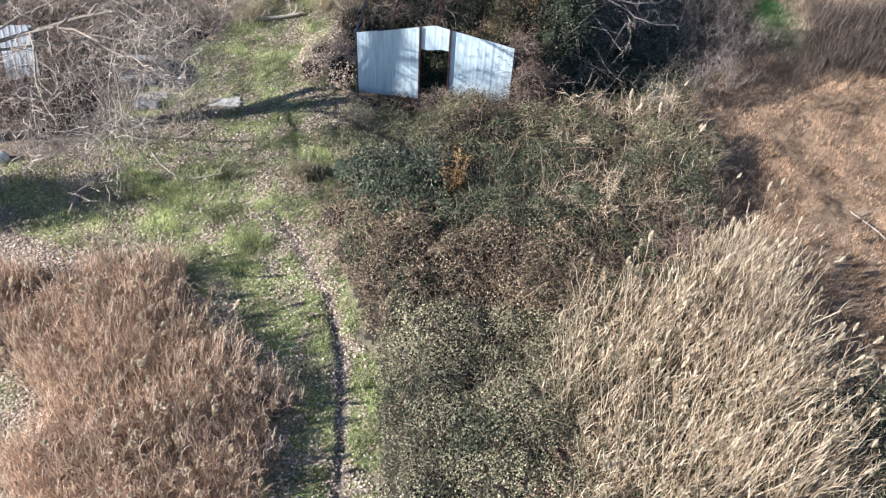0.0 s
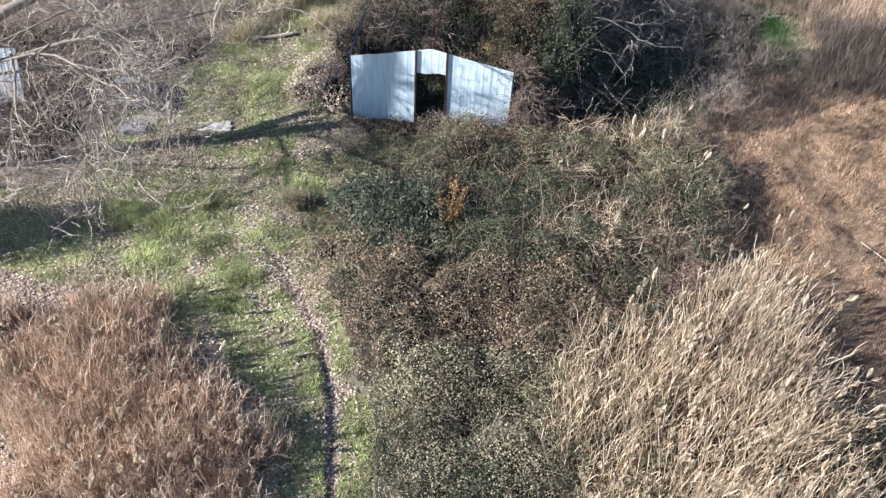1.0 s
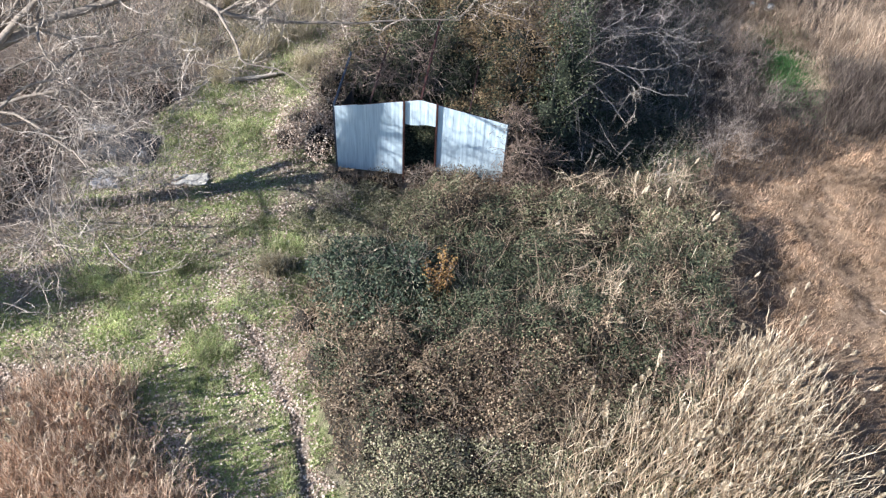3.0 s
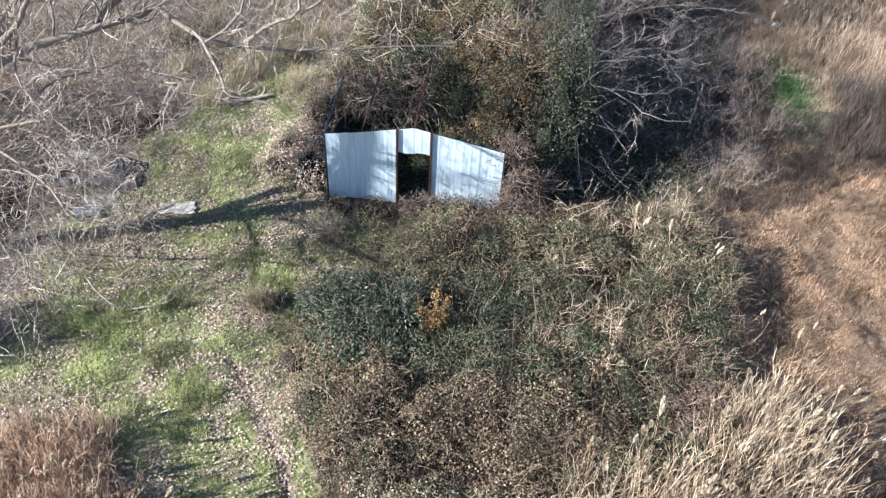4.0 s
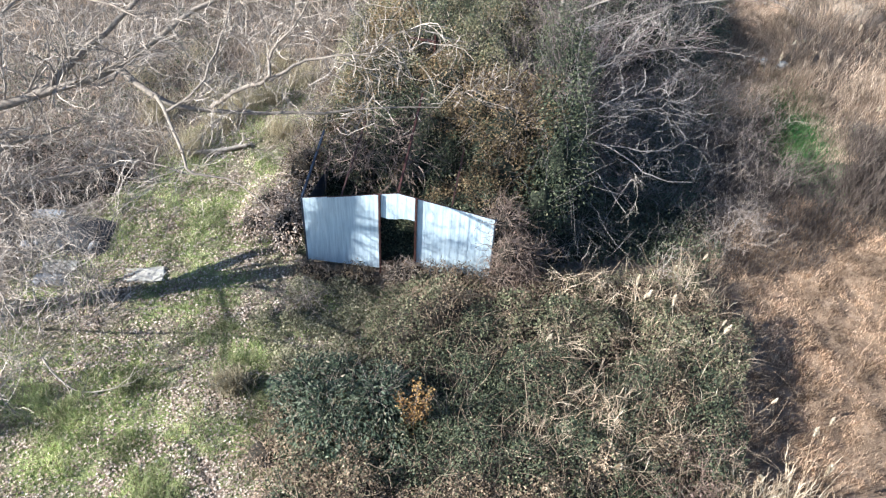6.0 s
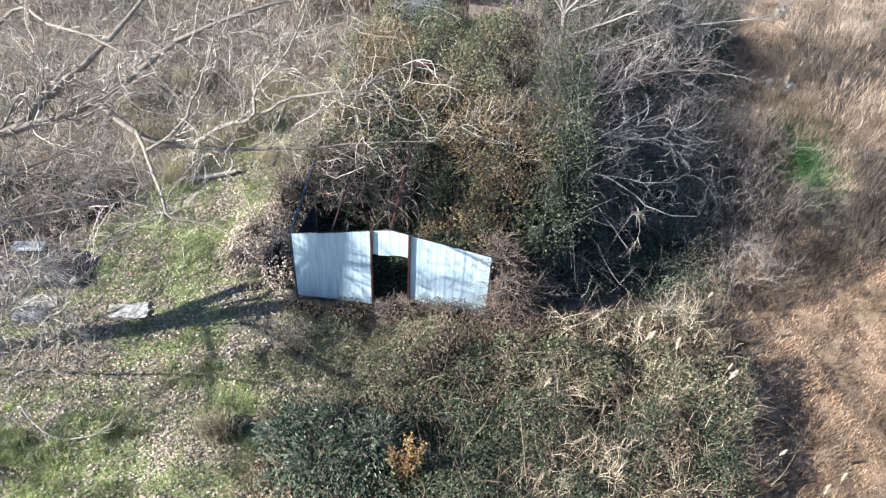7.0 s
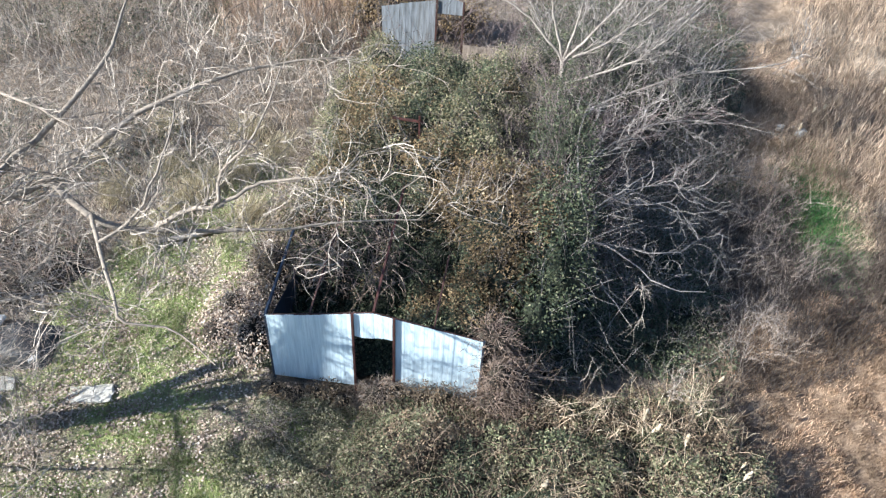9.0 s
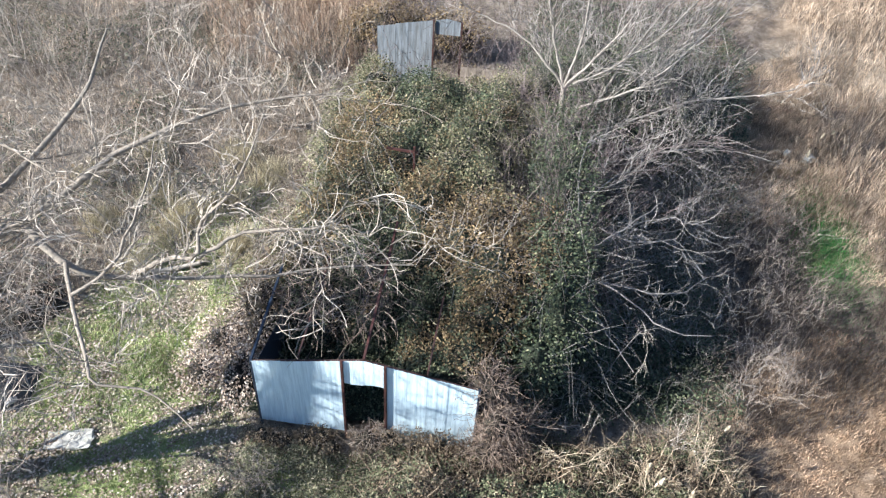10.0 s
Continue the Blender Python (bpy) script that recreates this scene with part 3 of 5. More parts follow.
def build_brambles():
    t = thing("bramble_thicket", "dense tangled bramble thicket with dull green and withered brown leaves", "bramble", kind="stuff")
    part("thicket_shade_core", mesh_of("thicket_shade_core", *heap(BRAMBLE, thick, 0.17, 0.6), M_SHADE_CORE, True), None, t)
    x, y = scatter(BRAMBLE, 190000, 0.6)
    h = thick(x, y)
    ok = rng.random(len(x)) < np.where(y < 15, 1, np.clip((h - 0.08) / 0.6, 0.15, 1))
    x, y, h = x[ok], y[ok], h[ok]
    p = on_ground(x, y, h * np.clip(1.08 - np.abs(rng.normal(0, np.interp(y, [14, 17], [0.1, 0.2]), len(x))), 0.2, 1.3) + 0.06 * rng.normal(0, 1, len(x)))
    kind, small = domes(x, y, 1.2, 1)[1], domes(x, y, 0.48, 2)[1]
    brown = 0.5 * fbm(x, y, 2.2, 21) + 0.3 * kind + 0.2 * small + 0.14 * ((y > 15.0) & (y < 18.7)) - 0.1 * (y < 15.0) - 0.10 * (y > 20.8) + 0.06 * ((x > 2.5) & (y > 16.0)) > 0.54
    brown ^= rng.random(len(x)) < 0.14
    # Dark leaf patches; mid-thicket the leaf colour also carries shade
    shady = 0.5 * fbm(x, y, 1.3, 23) + 0.35 * (1 - kind) + 0.15 * rng.random(len(x)) + 0.08 * ((y > 17.6) & (y < 21.5)) + 0.09 * ((x > 0.8) & (x < 6.4) & (y > 17.8) & (y < 22.0)) + 0.05 * ((x > 0.5) & (y > 16.8) & (y < 24.0)) - 0.16 * (y < 15.8) - 0.06 * (y > 22.0) > 0.60
    part("shady_leaves", mesh_of("shady_leaves", *leaves(p[shady], 0.06, 0.6, 1.0), M_DARKIVY), None, t, kind="stuff")
    p, brown = p[~shady], brown[~shady]
    dull = ~brown & (p[:, 1] + rng.normal(0, 0.6, len(p)) > 16.4)
    pale = ~brown & ~dull
    part("green_leaves", mesh_of("green_leaves", *leaves(p[pale], 0.058, 0.6, 1.0), M_BRAMBLE), None, t, kind="stuff")
    part("dull_leaves", mesh_of("dull_leaves", *leaves(p[dull], 0.068, 0.6, 1.0), M_BRAMBLE_DULL), None, t, kind="stuff")
    part("brown_leaves", mesh_of("brown_leaves", *leaves(p[brown], 0.068, 0.6, 1.1), M_BRAMBLE_BROWN), None, t, kind="stuff")
    x, y = scatter(BRAMBLE, 5200, 0.5)
    ok = (y > 15) | (rng.random(len(x)) < 0.3)
    x, y = x[ok], y[ok]
    h = thick(x, y)
    way = np.stack([rng.normal(0, 0.9, len(x)), rng.normal(0, 0.9, len(x)), rng.uniform(0.1, 0.9, len(x))], 1)
    P = shoots(on_ground(x, y, h * 0.75), way, rng.uniform(0.4, 1.5, len(x)), 6, 0.25, 0.2)
    part("canes", mesh_of("canes", *tubes(P, np.linspace(0.0105, 0.005, 6)[None, :] * rng.uniform(0.5, 1.2, (len(x), 1))), M_STEM), None, t, kind="stuff")


build_brambles()


def low_weeds():
    x, y = scatter([(-3.3, 20.6), (-1.0, 20.8), (-0.2, 22.4), (-0.2, 24.6), (-3.4, 24.8), (-4.0, 22.6)], 15000, 0.6)
    d, kind = domes(x, y, 0.6, 5)
    ok = rng.random(len(x)) < 0.15 + 0.85 * (d > 0.35)
    x, y, d, kind = x[ok], y[ok], d[ok], kind[ok]
    p = on_ground(x, y, 0.03 + 0.32 * d * rng.random(len(x)) ** 0.4)
    tagged(part("low_weeds", mesh_of("low_weeds", *leaves(p, 0.065, 0.6, 0.8), M_BRAMBLE)), "low tufts of dull green weeds before the shed", "weeds", kind="stuff")


low_weeds()


def clump(centre, radii, n, size, slim=0.55):
    """Leaves in a ragged, lumpy shell round a centre."""
    d = unit(rng.normal(0, 1, (n, 3)))
    d[:, 2] = np.abs(d[:, 2]) * np.where(rng.random(n) < 0.85, 1, -1)
    lump = 0.55 + 0.95 * fbm(d[:, 0] * 3 + d[:, 2] * 1.3, d[:, 1] * 3 + d[:, 2] * 2.1, 1.0, centre[0] + centre[1])
    r = lump * np.clip(1.05 - np.abs(rng.normal(0, 0.24, n)), 0.25, 1.1)
    p = np.asarray(centre) + d * np.asarray(radii) * r[:, None]
    keep = p[:, 2] > gz(p[:, 0], p[:, 1]) + 0.03
    return leaves(p[keep], size, slim, 0.9, 0.25, unit(d * (1, 1, 0.2))[keep] * 0.8 + (0, 0, -0.35))


# Dark ball that stands for the shade inside a bush
def core_ball(centre, radii, share=0.55):
    a = np.linspace(0, 2 * np.pi, 13)[:-1]
    b = np.linspace(-0.5, 1.0, 7) * np.pi / 2
    A, B = np.meshgrid(a, b)
    d = np.stack([np.cos(A) * np.cos(B), np.sin(A) * np.cos(B), np.sin(B)], -1).reshape(-1, 3)
    v = np.asarray(centre) + d * np.asarray(radii) * (share * (0.8 + 0.4 * rng.random((len(d), 1))))
    i = (np.arange(6)[:, None] * 12 + np.arange(12)[None, :])
    j = (np.arange(6)[:, None] * 12 + (np.arange(12)[None, :] + 1) % 12)
    return v, np.stack([i, j, j + 12, i + 12], -1).reshape(-1, 4)


def bush(name, label, category, balls, per, size, material, slim=0.55, core=M_IVY_SHADE_CORE, kind="", group="", stem=M_TWIG_BROWN, sprigs=22, wild=0.2):
    t = thing(name, label, category, kind=kind, group=group)
    part("inner_shade", mesh_of("inner_shade", *joined(*[core_ball(c, r) for c, r in balls]), core, True), None, t, kind="stuff")
    area = [r[0] * r[1] + r[2] * (r[0] + r[1]) for _, r in balls]
    part("foliage", mesh_of("foliage", *joined(*[clump(c, r, int(per * a), size, slim) for (c, r), a in zip(balls, area)]), material), None, t, kind="stuff")
    bits = []
    for (c, r), a in zip(balls, area):
        n = int(sprigs * a) + 6
        way = unit(rng.normal(0, 1, (n, 3)) + (0, 0, 0.6))
        P = shoots(np.asarray(c) + way * np.asarray(r) * 0.35, way, rng.uniform(0.5, 0.95, n) * max(r) * (1 + wild), 6, wild, wild * 0.25)
        bits.append(tubes(P, np.linspace(0.009, 0.003, 6)[None, :] * np.ones((n, 1))))
    part("twig_growth", mesh_of("twig_growth", *joined(*bits), stem), None, t, kind="stuff")
    return t


def shed_place(u, v, z):
    q = SHED @ Vector((u, v, z))
    return (q.x, q.y, q.z)


_turn = radians(-3.8)


def shed_xy(u, v):
    return -0.42 + u * math.cos(_turn) - v * math.sin(_turn), 24.97 + u * math.sin(_turn) + v * math.cos(_turn)


def ivy_top(u, v):
    """Height of the growth that fills the shed, by place along and across it."""
    base = np.interp(v, [0, 2.5, 3.9, 6.2, 9.0, 11.5, 13.2, 14.6, 15.6], [0.4, 0.7, 2.5, 3.2, 3.1, 2.5, 1.5, 0.4, 0.15])
    base = np.where((u > 0.5) & (v < 3.4) & (v > 0.5), np.maximum(base, 1.5 + 0.6 * (u - 0.5)), base)
    wu, wv = u + 0.8 * (fbm(u, v, 0.9, 76) - 0.5), v + 0.8 * (fbm(u, v, 0.9, 77) - 0.5)
    lumps = 0.2 * np.clip(u, -1, 2) * (v < 11) + 1.0 * (fbm(u, v, 2.4, 71) - 0.42) + 1.5 * (domes(wu, wv, 1.5, 3)[0] - 0.42) + 0.55 * (domes(wu, wv, 0.55, 4)[0] - 0.35)
    edge = np.sqrt(np.clip((2.75 + 0.9 * fbm(u, v, 1.8, 75) - np.abs(u)) / 1.0, 0, 1))
    dip = 0.9 * np.exp(-((u + 0.1) ** 2 + (v - 6.9) ** 2) / 0.7)
    return np.maximum((base + lumps * np.clip(v / 4, 0.1, 1) - dip) * edge, 0.1)


def build_ivy():
    t = thing("ivy_mass", "dense olive-green ivy and creeper that fills the roofless shed", "ivy", kind="stuff")
    U, V = np.meshgrid(np.arange(-3.6, 3.61, 0.14), np.arange(0.3, 15.6, 0.14))
    X, Y = shed_xy(U, V)
    Z = ivy_top(U, V) * 0.82 - 0.04
    n, m = U.shape
    i = (np.arange(n - 1)[:, None] * m + np.arange(m - 1)[None, :]).ravel()
    # Near-black sheet under the leaves, painted as the shade inside the ivy
    part("inner_shade", mesh_of("inner_shade", np.stack([X.ravel(), Y.ravel(), Z.ravel()], 1), np.stack([i, i + 1, i + m + 1, i + m], 1), M_IVY_SHADE_CORE, True), None, t)
    k = 100000
    u, v = rng.uniform(-3.6, 3.6, k), rng.uniform(0.3, 15.6, k)
    z = ivy_top(u, v) * np.clip(1.06 - np.abs(rng.normal(0, 0.10, k)), 0.3, 1.2) + 0.08 * rng.normal(0, 1, k)
    k2 = 28000
    u2, v2 = rng.choice([-1, 1], k2) * rng.uniform(2.4, 3.3, k2), rng.uniform(2.2, 14.4, k2)
    z2 = ivy_top(np.sign(u2) * 2.3, v2) * np.clip((3.4 - np.abs(u2)) / 0.7, 0.1, 1) * rng.random(k2) ** 0.8
    u, v, z = np.concatenate([u, u2]), np.concatenate([v, v2]), np.concatenate([z, z2])
    x, y = shed_xy(u + rng.normal(0, 0.09, len(u)), v + rng.normal(0, 0.09, len(u)))
    p = np.stack([x, y, np.maximum(z, 0.12)], 1)
    kind, small = domes(u, v, 1.5, 3)[1], domes(u, v, 0.55, 4)[1]
    # Dark leaf mounds; the extra ones behind the front wall carry the hollow's shade
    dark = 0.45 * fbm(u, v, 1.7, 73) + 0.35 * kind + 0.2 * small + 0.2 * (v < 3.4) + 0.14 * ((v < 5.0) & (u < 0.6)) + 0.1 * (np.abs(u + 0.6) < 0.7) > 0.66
    rusty = (~dark) & (0.55 * fbm(u, v, 1.5, 74) + 0.25 * (1 - kind) + 0.2 * small + 0.20 * ((u > 0.6) & (v < 5.5)) + 0.12 * (u < -1.6) * (v < 6) > 0.54)
    mix = rng.random(len(u))
    dark, rusty = dark ^ (mix < 0.1), rusty ^ (mix > 0.93)
    rusty &= ~dark
    part("dark_shaded_ivy", mesh_of("dark_shaded_ivy", *leaves(p[dark], 0.068, 0.75, 0.9), M_DARKIVY), None, t, kind="stuff")
    part("rusty_creeper", mesh_of("rusty_creeper", *leaves(p[rusty], 0.068, 0.65, 1.0), M_AUTUMN), None, t, kind="stuff")
    rest = ~(dark | rusty)
    part("olive_ivy", mesh_of("olive_ivy", *leaves(p[rest], 0.068, 0.7, 0.9), M_IVY), None, t, kind="stuff")
    k = 320
    u, v = rng.uniform(-2.7, 0.3, k), rng.uniform(1.8, 4.4, k)
    x, y = shed_xy(u, v)
    P = shoots(np.stack([x, y, rng.uniform(1.9, 3.1, k)], 1), np.stack([rng.normal(0, 0.5, k), rng.normal(-0.5, 0.4, k), rng.uniform(-0.2, 0.6, k)], 1), rng.uniform(0.5, 1.5, k), 7, 0.25, 0.14)
    Q, S = side_shoots(P, np.full((k, 7), 0.008), 900, (0.15, 0.5), 4, 0.7, 0.0, 0.25, 0.1, 0.2, 0.7, 0.4, 0.005)
    part("hanging_creeper", mesh_of("hanging_creeper", *joined(slivers(P, np.linspace(0.009, 0.005, 7)[None, :] * np.ones((k, 1))), slivers(Q, S)), M_TWIG_RED), None, t, kind="stuff")
    k = 1500
    u, v = rng.uniform(-3.0, 3.1, k), rng.uniform(2.6, 14.0, k)
    x, y = shed_xy(u, v)
    P = shoots(np.stack([x, y, ivy_top(u, v) * 0.8], 1), np.stack([rng.normal(0, 0.6, k), rng.normal(0, 0.6, k), np.ones(k)], 1), rng.uniform(0.5, 1.3, k), 6, 0.22, 0.08)
    part("creeper_stems", mesh_of("creeper_stems", *tubes(P, np.linspace(0.008, 0.003, 6)[None, :] * np.ones((k, 1))), M_TWIG_BROWN), None, t, kind="stuff")


build_ivy()
_r = random.Random(12)
bush("ivy_shrub", "ragged olive ivy and creeper along the shed side", "ivy",
     [(shed_place(_r.uniform(2.5, 3.9), v + _r.uniform(-0.4, 0.4), _r.uniform(1.5, 3.2)), (_r.uniform(0.7, 1.1), _r.uniform(0.7, 1.1), _r.uniform(0.8, 1.4))) for v in np.arange(4.5, 13.2, 0.75)]
     + [(shed_place(-_r.uniform(2.6, 3.3), v + _r.uniform(-0.4, 0.4), _r.uniform(0.8, 2.0)), (_r.uniform(0.6, 0.9), _r.uniform(0.7, 1.1), _r.uniform(0.7, 1.1))) for v in np.arange(4.0, 13.0, 1.0)],
     520, 0.07, M_IVY, 0.65, M_IVY_SHADE_CORE, "stuff")
bush("laurel_bush", "dark green glossy evergreen bush with long drooping leaves", "bush",
     [((-1.5, 19.3, 0.6), (1.1, 1.0, 1.2)), ((-0.5, 19.6, 0.7), (0.9, 0.9, 1.35)), ((-2.2, 20.2, 0.5), (0.9, 0.8, 1.0)), ((-1.0, 18.3, 0.3), (1.1, 0.7, 0.9)), ((-2.2, 19.0, 0.3), (0.6, 0.6, 0.7)),
      ((-1.2, 20.5, 0.5), (0.8, 0.7, 1.1)), ((-0.1, 18.7, 0.4), (0.7, 0.7, 1.0)), ((0.0, 20.3, 0.4), (0.6, 0.7, 1.0))],
     1000, 0.12, M_LAUREL, 0.36)
bush("evergreen_bush", "low dark green evergreen bush among brambles", "bush",
     [((1.4, 19.5, 0.4), (1.2, 1.2, 0.9)), ((2.2, 20.2, 0.3), (1.0, 0.9, 0.85)), ((3.9, 18.7, 0.3), (0.9, 0.9, 0.8))], 1100, 0.075, M_DARKIVY, 0.5)
# Low growth in the shade; the tall mounds are added to cast it
bush("evergreen_bush", "dark green evergreen growth beside the shed, tall mounds added to cast shade", "bush",
     [((4.4, 26.4, 0.3), (1.3, 1.0, 0.9)), ((5.8, 27.0, 0.1), (1.4, 1.0, 0.7)), ((7.2, 27.0, 0.0), (1.3, 1.0, 0.5)), ((8.2, 28.2, 0.0), (1.1, 1.0, 0.6)), ((7.8, 30.4, 0.0), (1.2, 1.1, 0.8)), ((5.0, 28.2, 0.3), (1.3, 1.2, 1.2)), ((6.6, 28.8, 0.0), (1.3, 1.2, 0.6)), ((4.3, 29.8, 2.0), (1.2, 1.3, 2.5)), ((5.3, 31.2, 0.8), (1.2, 1.4, 1.5)),
      ((4.3, 31.4, 2.2), (1.0, 1.2, 2.6)), ((4.3, 32.8, 2.0), (1.1, 1.4, 2.5)), ((4.5, 34.4, 1.9), (1.1, 1.3, 2.4)), ((6.0, 33.4, 0.6), (1.3, 1.4, 1.3)), ((6.4, 35.9, 1.4), (1.4, 1.3, 1.8)), ((8.0, 36.6, 1.2), (1.3, 1.3, 1.7)), ((7.0, 38.2, 1.4), (1.5, 1.3, 1.9)), ((3.6, 26.3, 1.4), (0.8, 0.9, 2.1)), ((4.1, 27.4, 2.0), (1.0, 1.1, 2.7)), ((3.9, 28.5, 2.2), (0.9, 1.0, 2.6))], 420, 0.08, M_DARKIVY, 0.6, stem=M_TWIG_DARK, sprigs=6)
# Added dark foliage that stands for shade behind and under the forked tree
bush("rear_shade_bush", "dark evergreen mass added to stand for the shade under the forked tree", "bush",
     [((5.6, 37.6, 1.2), (1.5, 1.3, 2.4)), ((7.4, 39.2, 1.0), (1.6, 1.4, 2.0)), ((9.2, 38.0, 0.8), (1.5, 1.3, 1.6)), ((5.8, 40.4, 1.2), (1.6, 1.4, 2.4)), ((8.8, 41.2, 0.8), (1.6, 1.4, 1.8)), ((4.2, 38.8, 1.2), (1.2, 1.2, 2.2)), ((10.6, 40.2, 0.5), (1.3, 1.3, 1.1))],
     260, 0.09, M_DARKIVY, 0.6, stem=M_TWIG_DARK, sprigs=10)
bush("autumn_shrub", "tall shrub with rusty orange-brown autumn leaves", "shrub",
     [((2.6, 28.2, 3.1), (1.3, 1.0, 1.2)), ((3.4, 28.6, 2.7), (0.9, 0.9, 1.3)), ((1.7, 28.9, 3.2), (1.1, 0.9, 1.1)), ((2.5, 27.2, 2.2), (1.0, 0.8, 1.3)), ((3.5, 29.5, 3.0), (0.8, 0.9, 1.2)), ((2.4, 29.8, 3.0), (1.0, 1.0, 1.0))], 640, 0.07, M_AUTUMN, 0.65)
bush("dead_leaf_shrub", "low shrub with withered brown leaves beside the shed", "shrub",
     [((-3.9, 26.4, 0.25), (0.9, 1.2, 0.8)), ((-4.5, 27.6, 0.15), (1.0, 1.1, 0.7)), ((-3.7, 27.9, 0.4), (0.8, 1.1, 1.1)), ((-5.0, 26.6, 0.1), (0.7, 0.8, 0.5))],
     1000, 0.07, M_LITTER, 0.6, M_SHADE_CORE)
bush("brown_creeper", "withered brown creeper along the shed's long side", "creeper",
     [((-3.5, 29.4, 0.5), (0.8, 1.3, 1.2)), ((-3.4, 31.2, 0.5), (0.8, 1.3, 1.2)), ((-3.2, 33.4, 0.4), (0.9, 1.3, 1.1)), ((-3.6, 28.2, 1.2), (0.7, 0.9, 1.0))], 700, 0.065, M_BRAMBLE_BROWN, 0.5, M_SHADE_CORE, sprigs=60)
bush("corner_vine", "withered reddish-brown creeper over the shed corner", "creeper",
     [((2.6, 24.45, 0.7), (0.6, 0.5, 0.9)), ((2.7, 24.7, 1.5), (0.55, 0.5, 0.7)), ((2.5, 25.2, 2.4), (0.7, 0.6, 0.45)), ((3.1, 24.5, 0.4), (0.6, 0.6, 0.7)), ((3.2, 25.0, 1.1), (0.6, 0.5, 0.8))], 330, 0.055, M_DEADLEAF, 0.4, M_SHADE_CORE, stem=M_TWIG_RED, sprigs=170, wild=0.55)
bush("doorway_vine", "dry pale creeper heaped in the shed doorway", "creeper", [((-0.35, 24.75, 0.3), (0.55, 0.35, 0.6)), ((0.1, 24.8, 0.4), (0.4, 0.35, 0.5))], 400, 0.06, M_DEADLEAF, 0.3, M_SHADE_CORE, sprigs=160, wild=0.5)
_r = random.Random(5)
bush("wall_foot_brambles", "low withered brambles that hide the foot of the shed front", "bramble",
     [(shed_place(u, -_r.uniform(0.25, 0.5), 0.15), (_r.uniform(0.3, 0.45), _r.uniform(0.25, 0.4), _r.uniform(0.3, 0.5))) for u in (-2.6, -2.25, -1.9, -1.5, -1.1, -0.8)]
     + [(shed_place(u, -_r.uniform(0.25, 0.5), 0.3), (_r.uniform(0.35, 0.5), _r.uniform(0.3, 0.4), _r.uniform(0.5, 0.75))) for u in (0.8, 1.15, 1.5, 1.85, 2.2, 2.55)], 900, 0.06, M_BRAMBLE_BROWN, 0.5, M_SHADE_CORE)
bush("reddish_shrub", "withered pinkish-brown shrub at the edge of the brambles", "shrub", [((7.0, 18.4, 0.4), (0.9, 0.9, 1.0)), ((6.4, 17.7, 0.3), (0.8, 0.8, 0.9)), ((7.6, 19.2, 0.3), (0.7, 0.7, 0.9)), ((6.9, 17.4, 0.5), (0.8, 0.8, 1.0))], 520, 0.06, M_PINK, 0.4, M_SHADE_CORE, stem=M_TWIG_RED, sprigs=90, wild=0.35)
hump = thing("grass_hump", "rounded tussock of dry straw-coloured grass", "tussock")
part("foliage", mesh_of("foliage", *blades(on_ground(rng.normal(-4.17, 0.2, 700), rng.normal(20.62, 0.17, 700)), 0.5, 0.02, 0.9, (-0.15, 0.0)), M_STRAW), None, hump, kind="stuff")
# Out of view; added only to cast the shadow at the clearing's left
bush("shadow_hedge", "unseen evergreen shrub added to cast the shadow on the clearing's left side", "shrub", [((-16.4, 17.2, 1.2), (1.2, 1.1, 1.7)), ((-15.9, 17.9, 1.0), (1.0, 0.9, 1.6)), ((-16.4, 17.1, 2.8), (1.2, 1.1, 1.6))], 700, 0.11, M_IVY, 0.6)


for x, y, w, h in ((-2.3, 17.4, 0.9, 0.7), (-1.6, 16.5, 0.8, 0.6), (2.4, 17.0, 1.1, 1.0), (4.3, 16.6, 1.1, 0.9), (0.4, 17.6, 0.9, 0.8), (5.4, 20.2, 1.0, 0.9), (6.6, 22.6, 1.0, 0.9), (0.6, 22.6, 0.9, 0.7), (-3.0, 18.7, 0.7, 0.5)):
    bush("withered_bush", "low mound of withered brown bramble", "bush", [((x, y, 0.25), (w, w * 0.9, h)), ((x + 0.7 * w, y + 0.3, 0.2), (w * 0.7, w * 0.7, h * 0.8))], 620, 0.06, M_DEADLEAF, 0.5, M_SHADE_CORE, group="withered bramble mounds")
for x, y, w, h in ((1.6, 14.6, 0.9, 0.7), (0.2, 13.2, 0.9, 0.6), (2.2, 12.2, 1.0, 0.6), (1.0, 10.6, 1.0, 0.6), (4.6, 18.3, 0.8, 0.8), (1.2, 23.0, 0.9, 0.6), (4.2, 23.6, 0.9, 0.7)):
    bush("green_bush", "low mound of dull green bramble leaves", "bush", [((x, y, 0.25), (w, w * 0.9, h)), ((x - 0.6 * w, y + 0.4, 0.2), (w * 0.8, w * 0.7, h * 0.8))], 620, 0.055, M_BRAMBLE if y < 16 else M_DARKIVY, 0.55, M_SHADE_CORE, group="green bramble mounds")


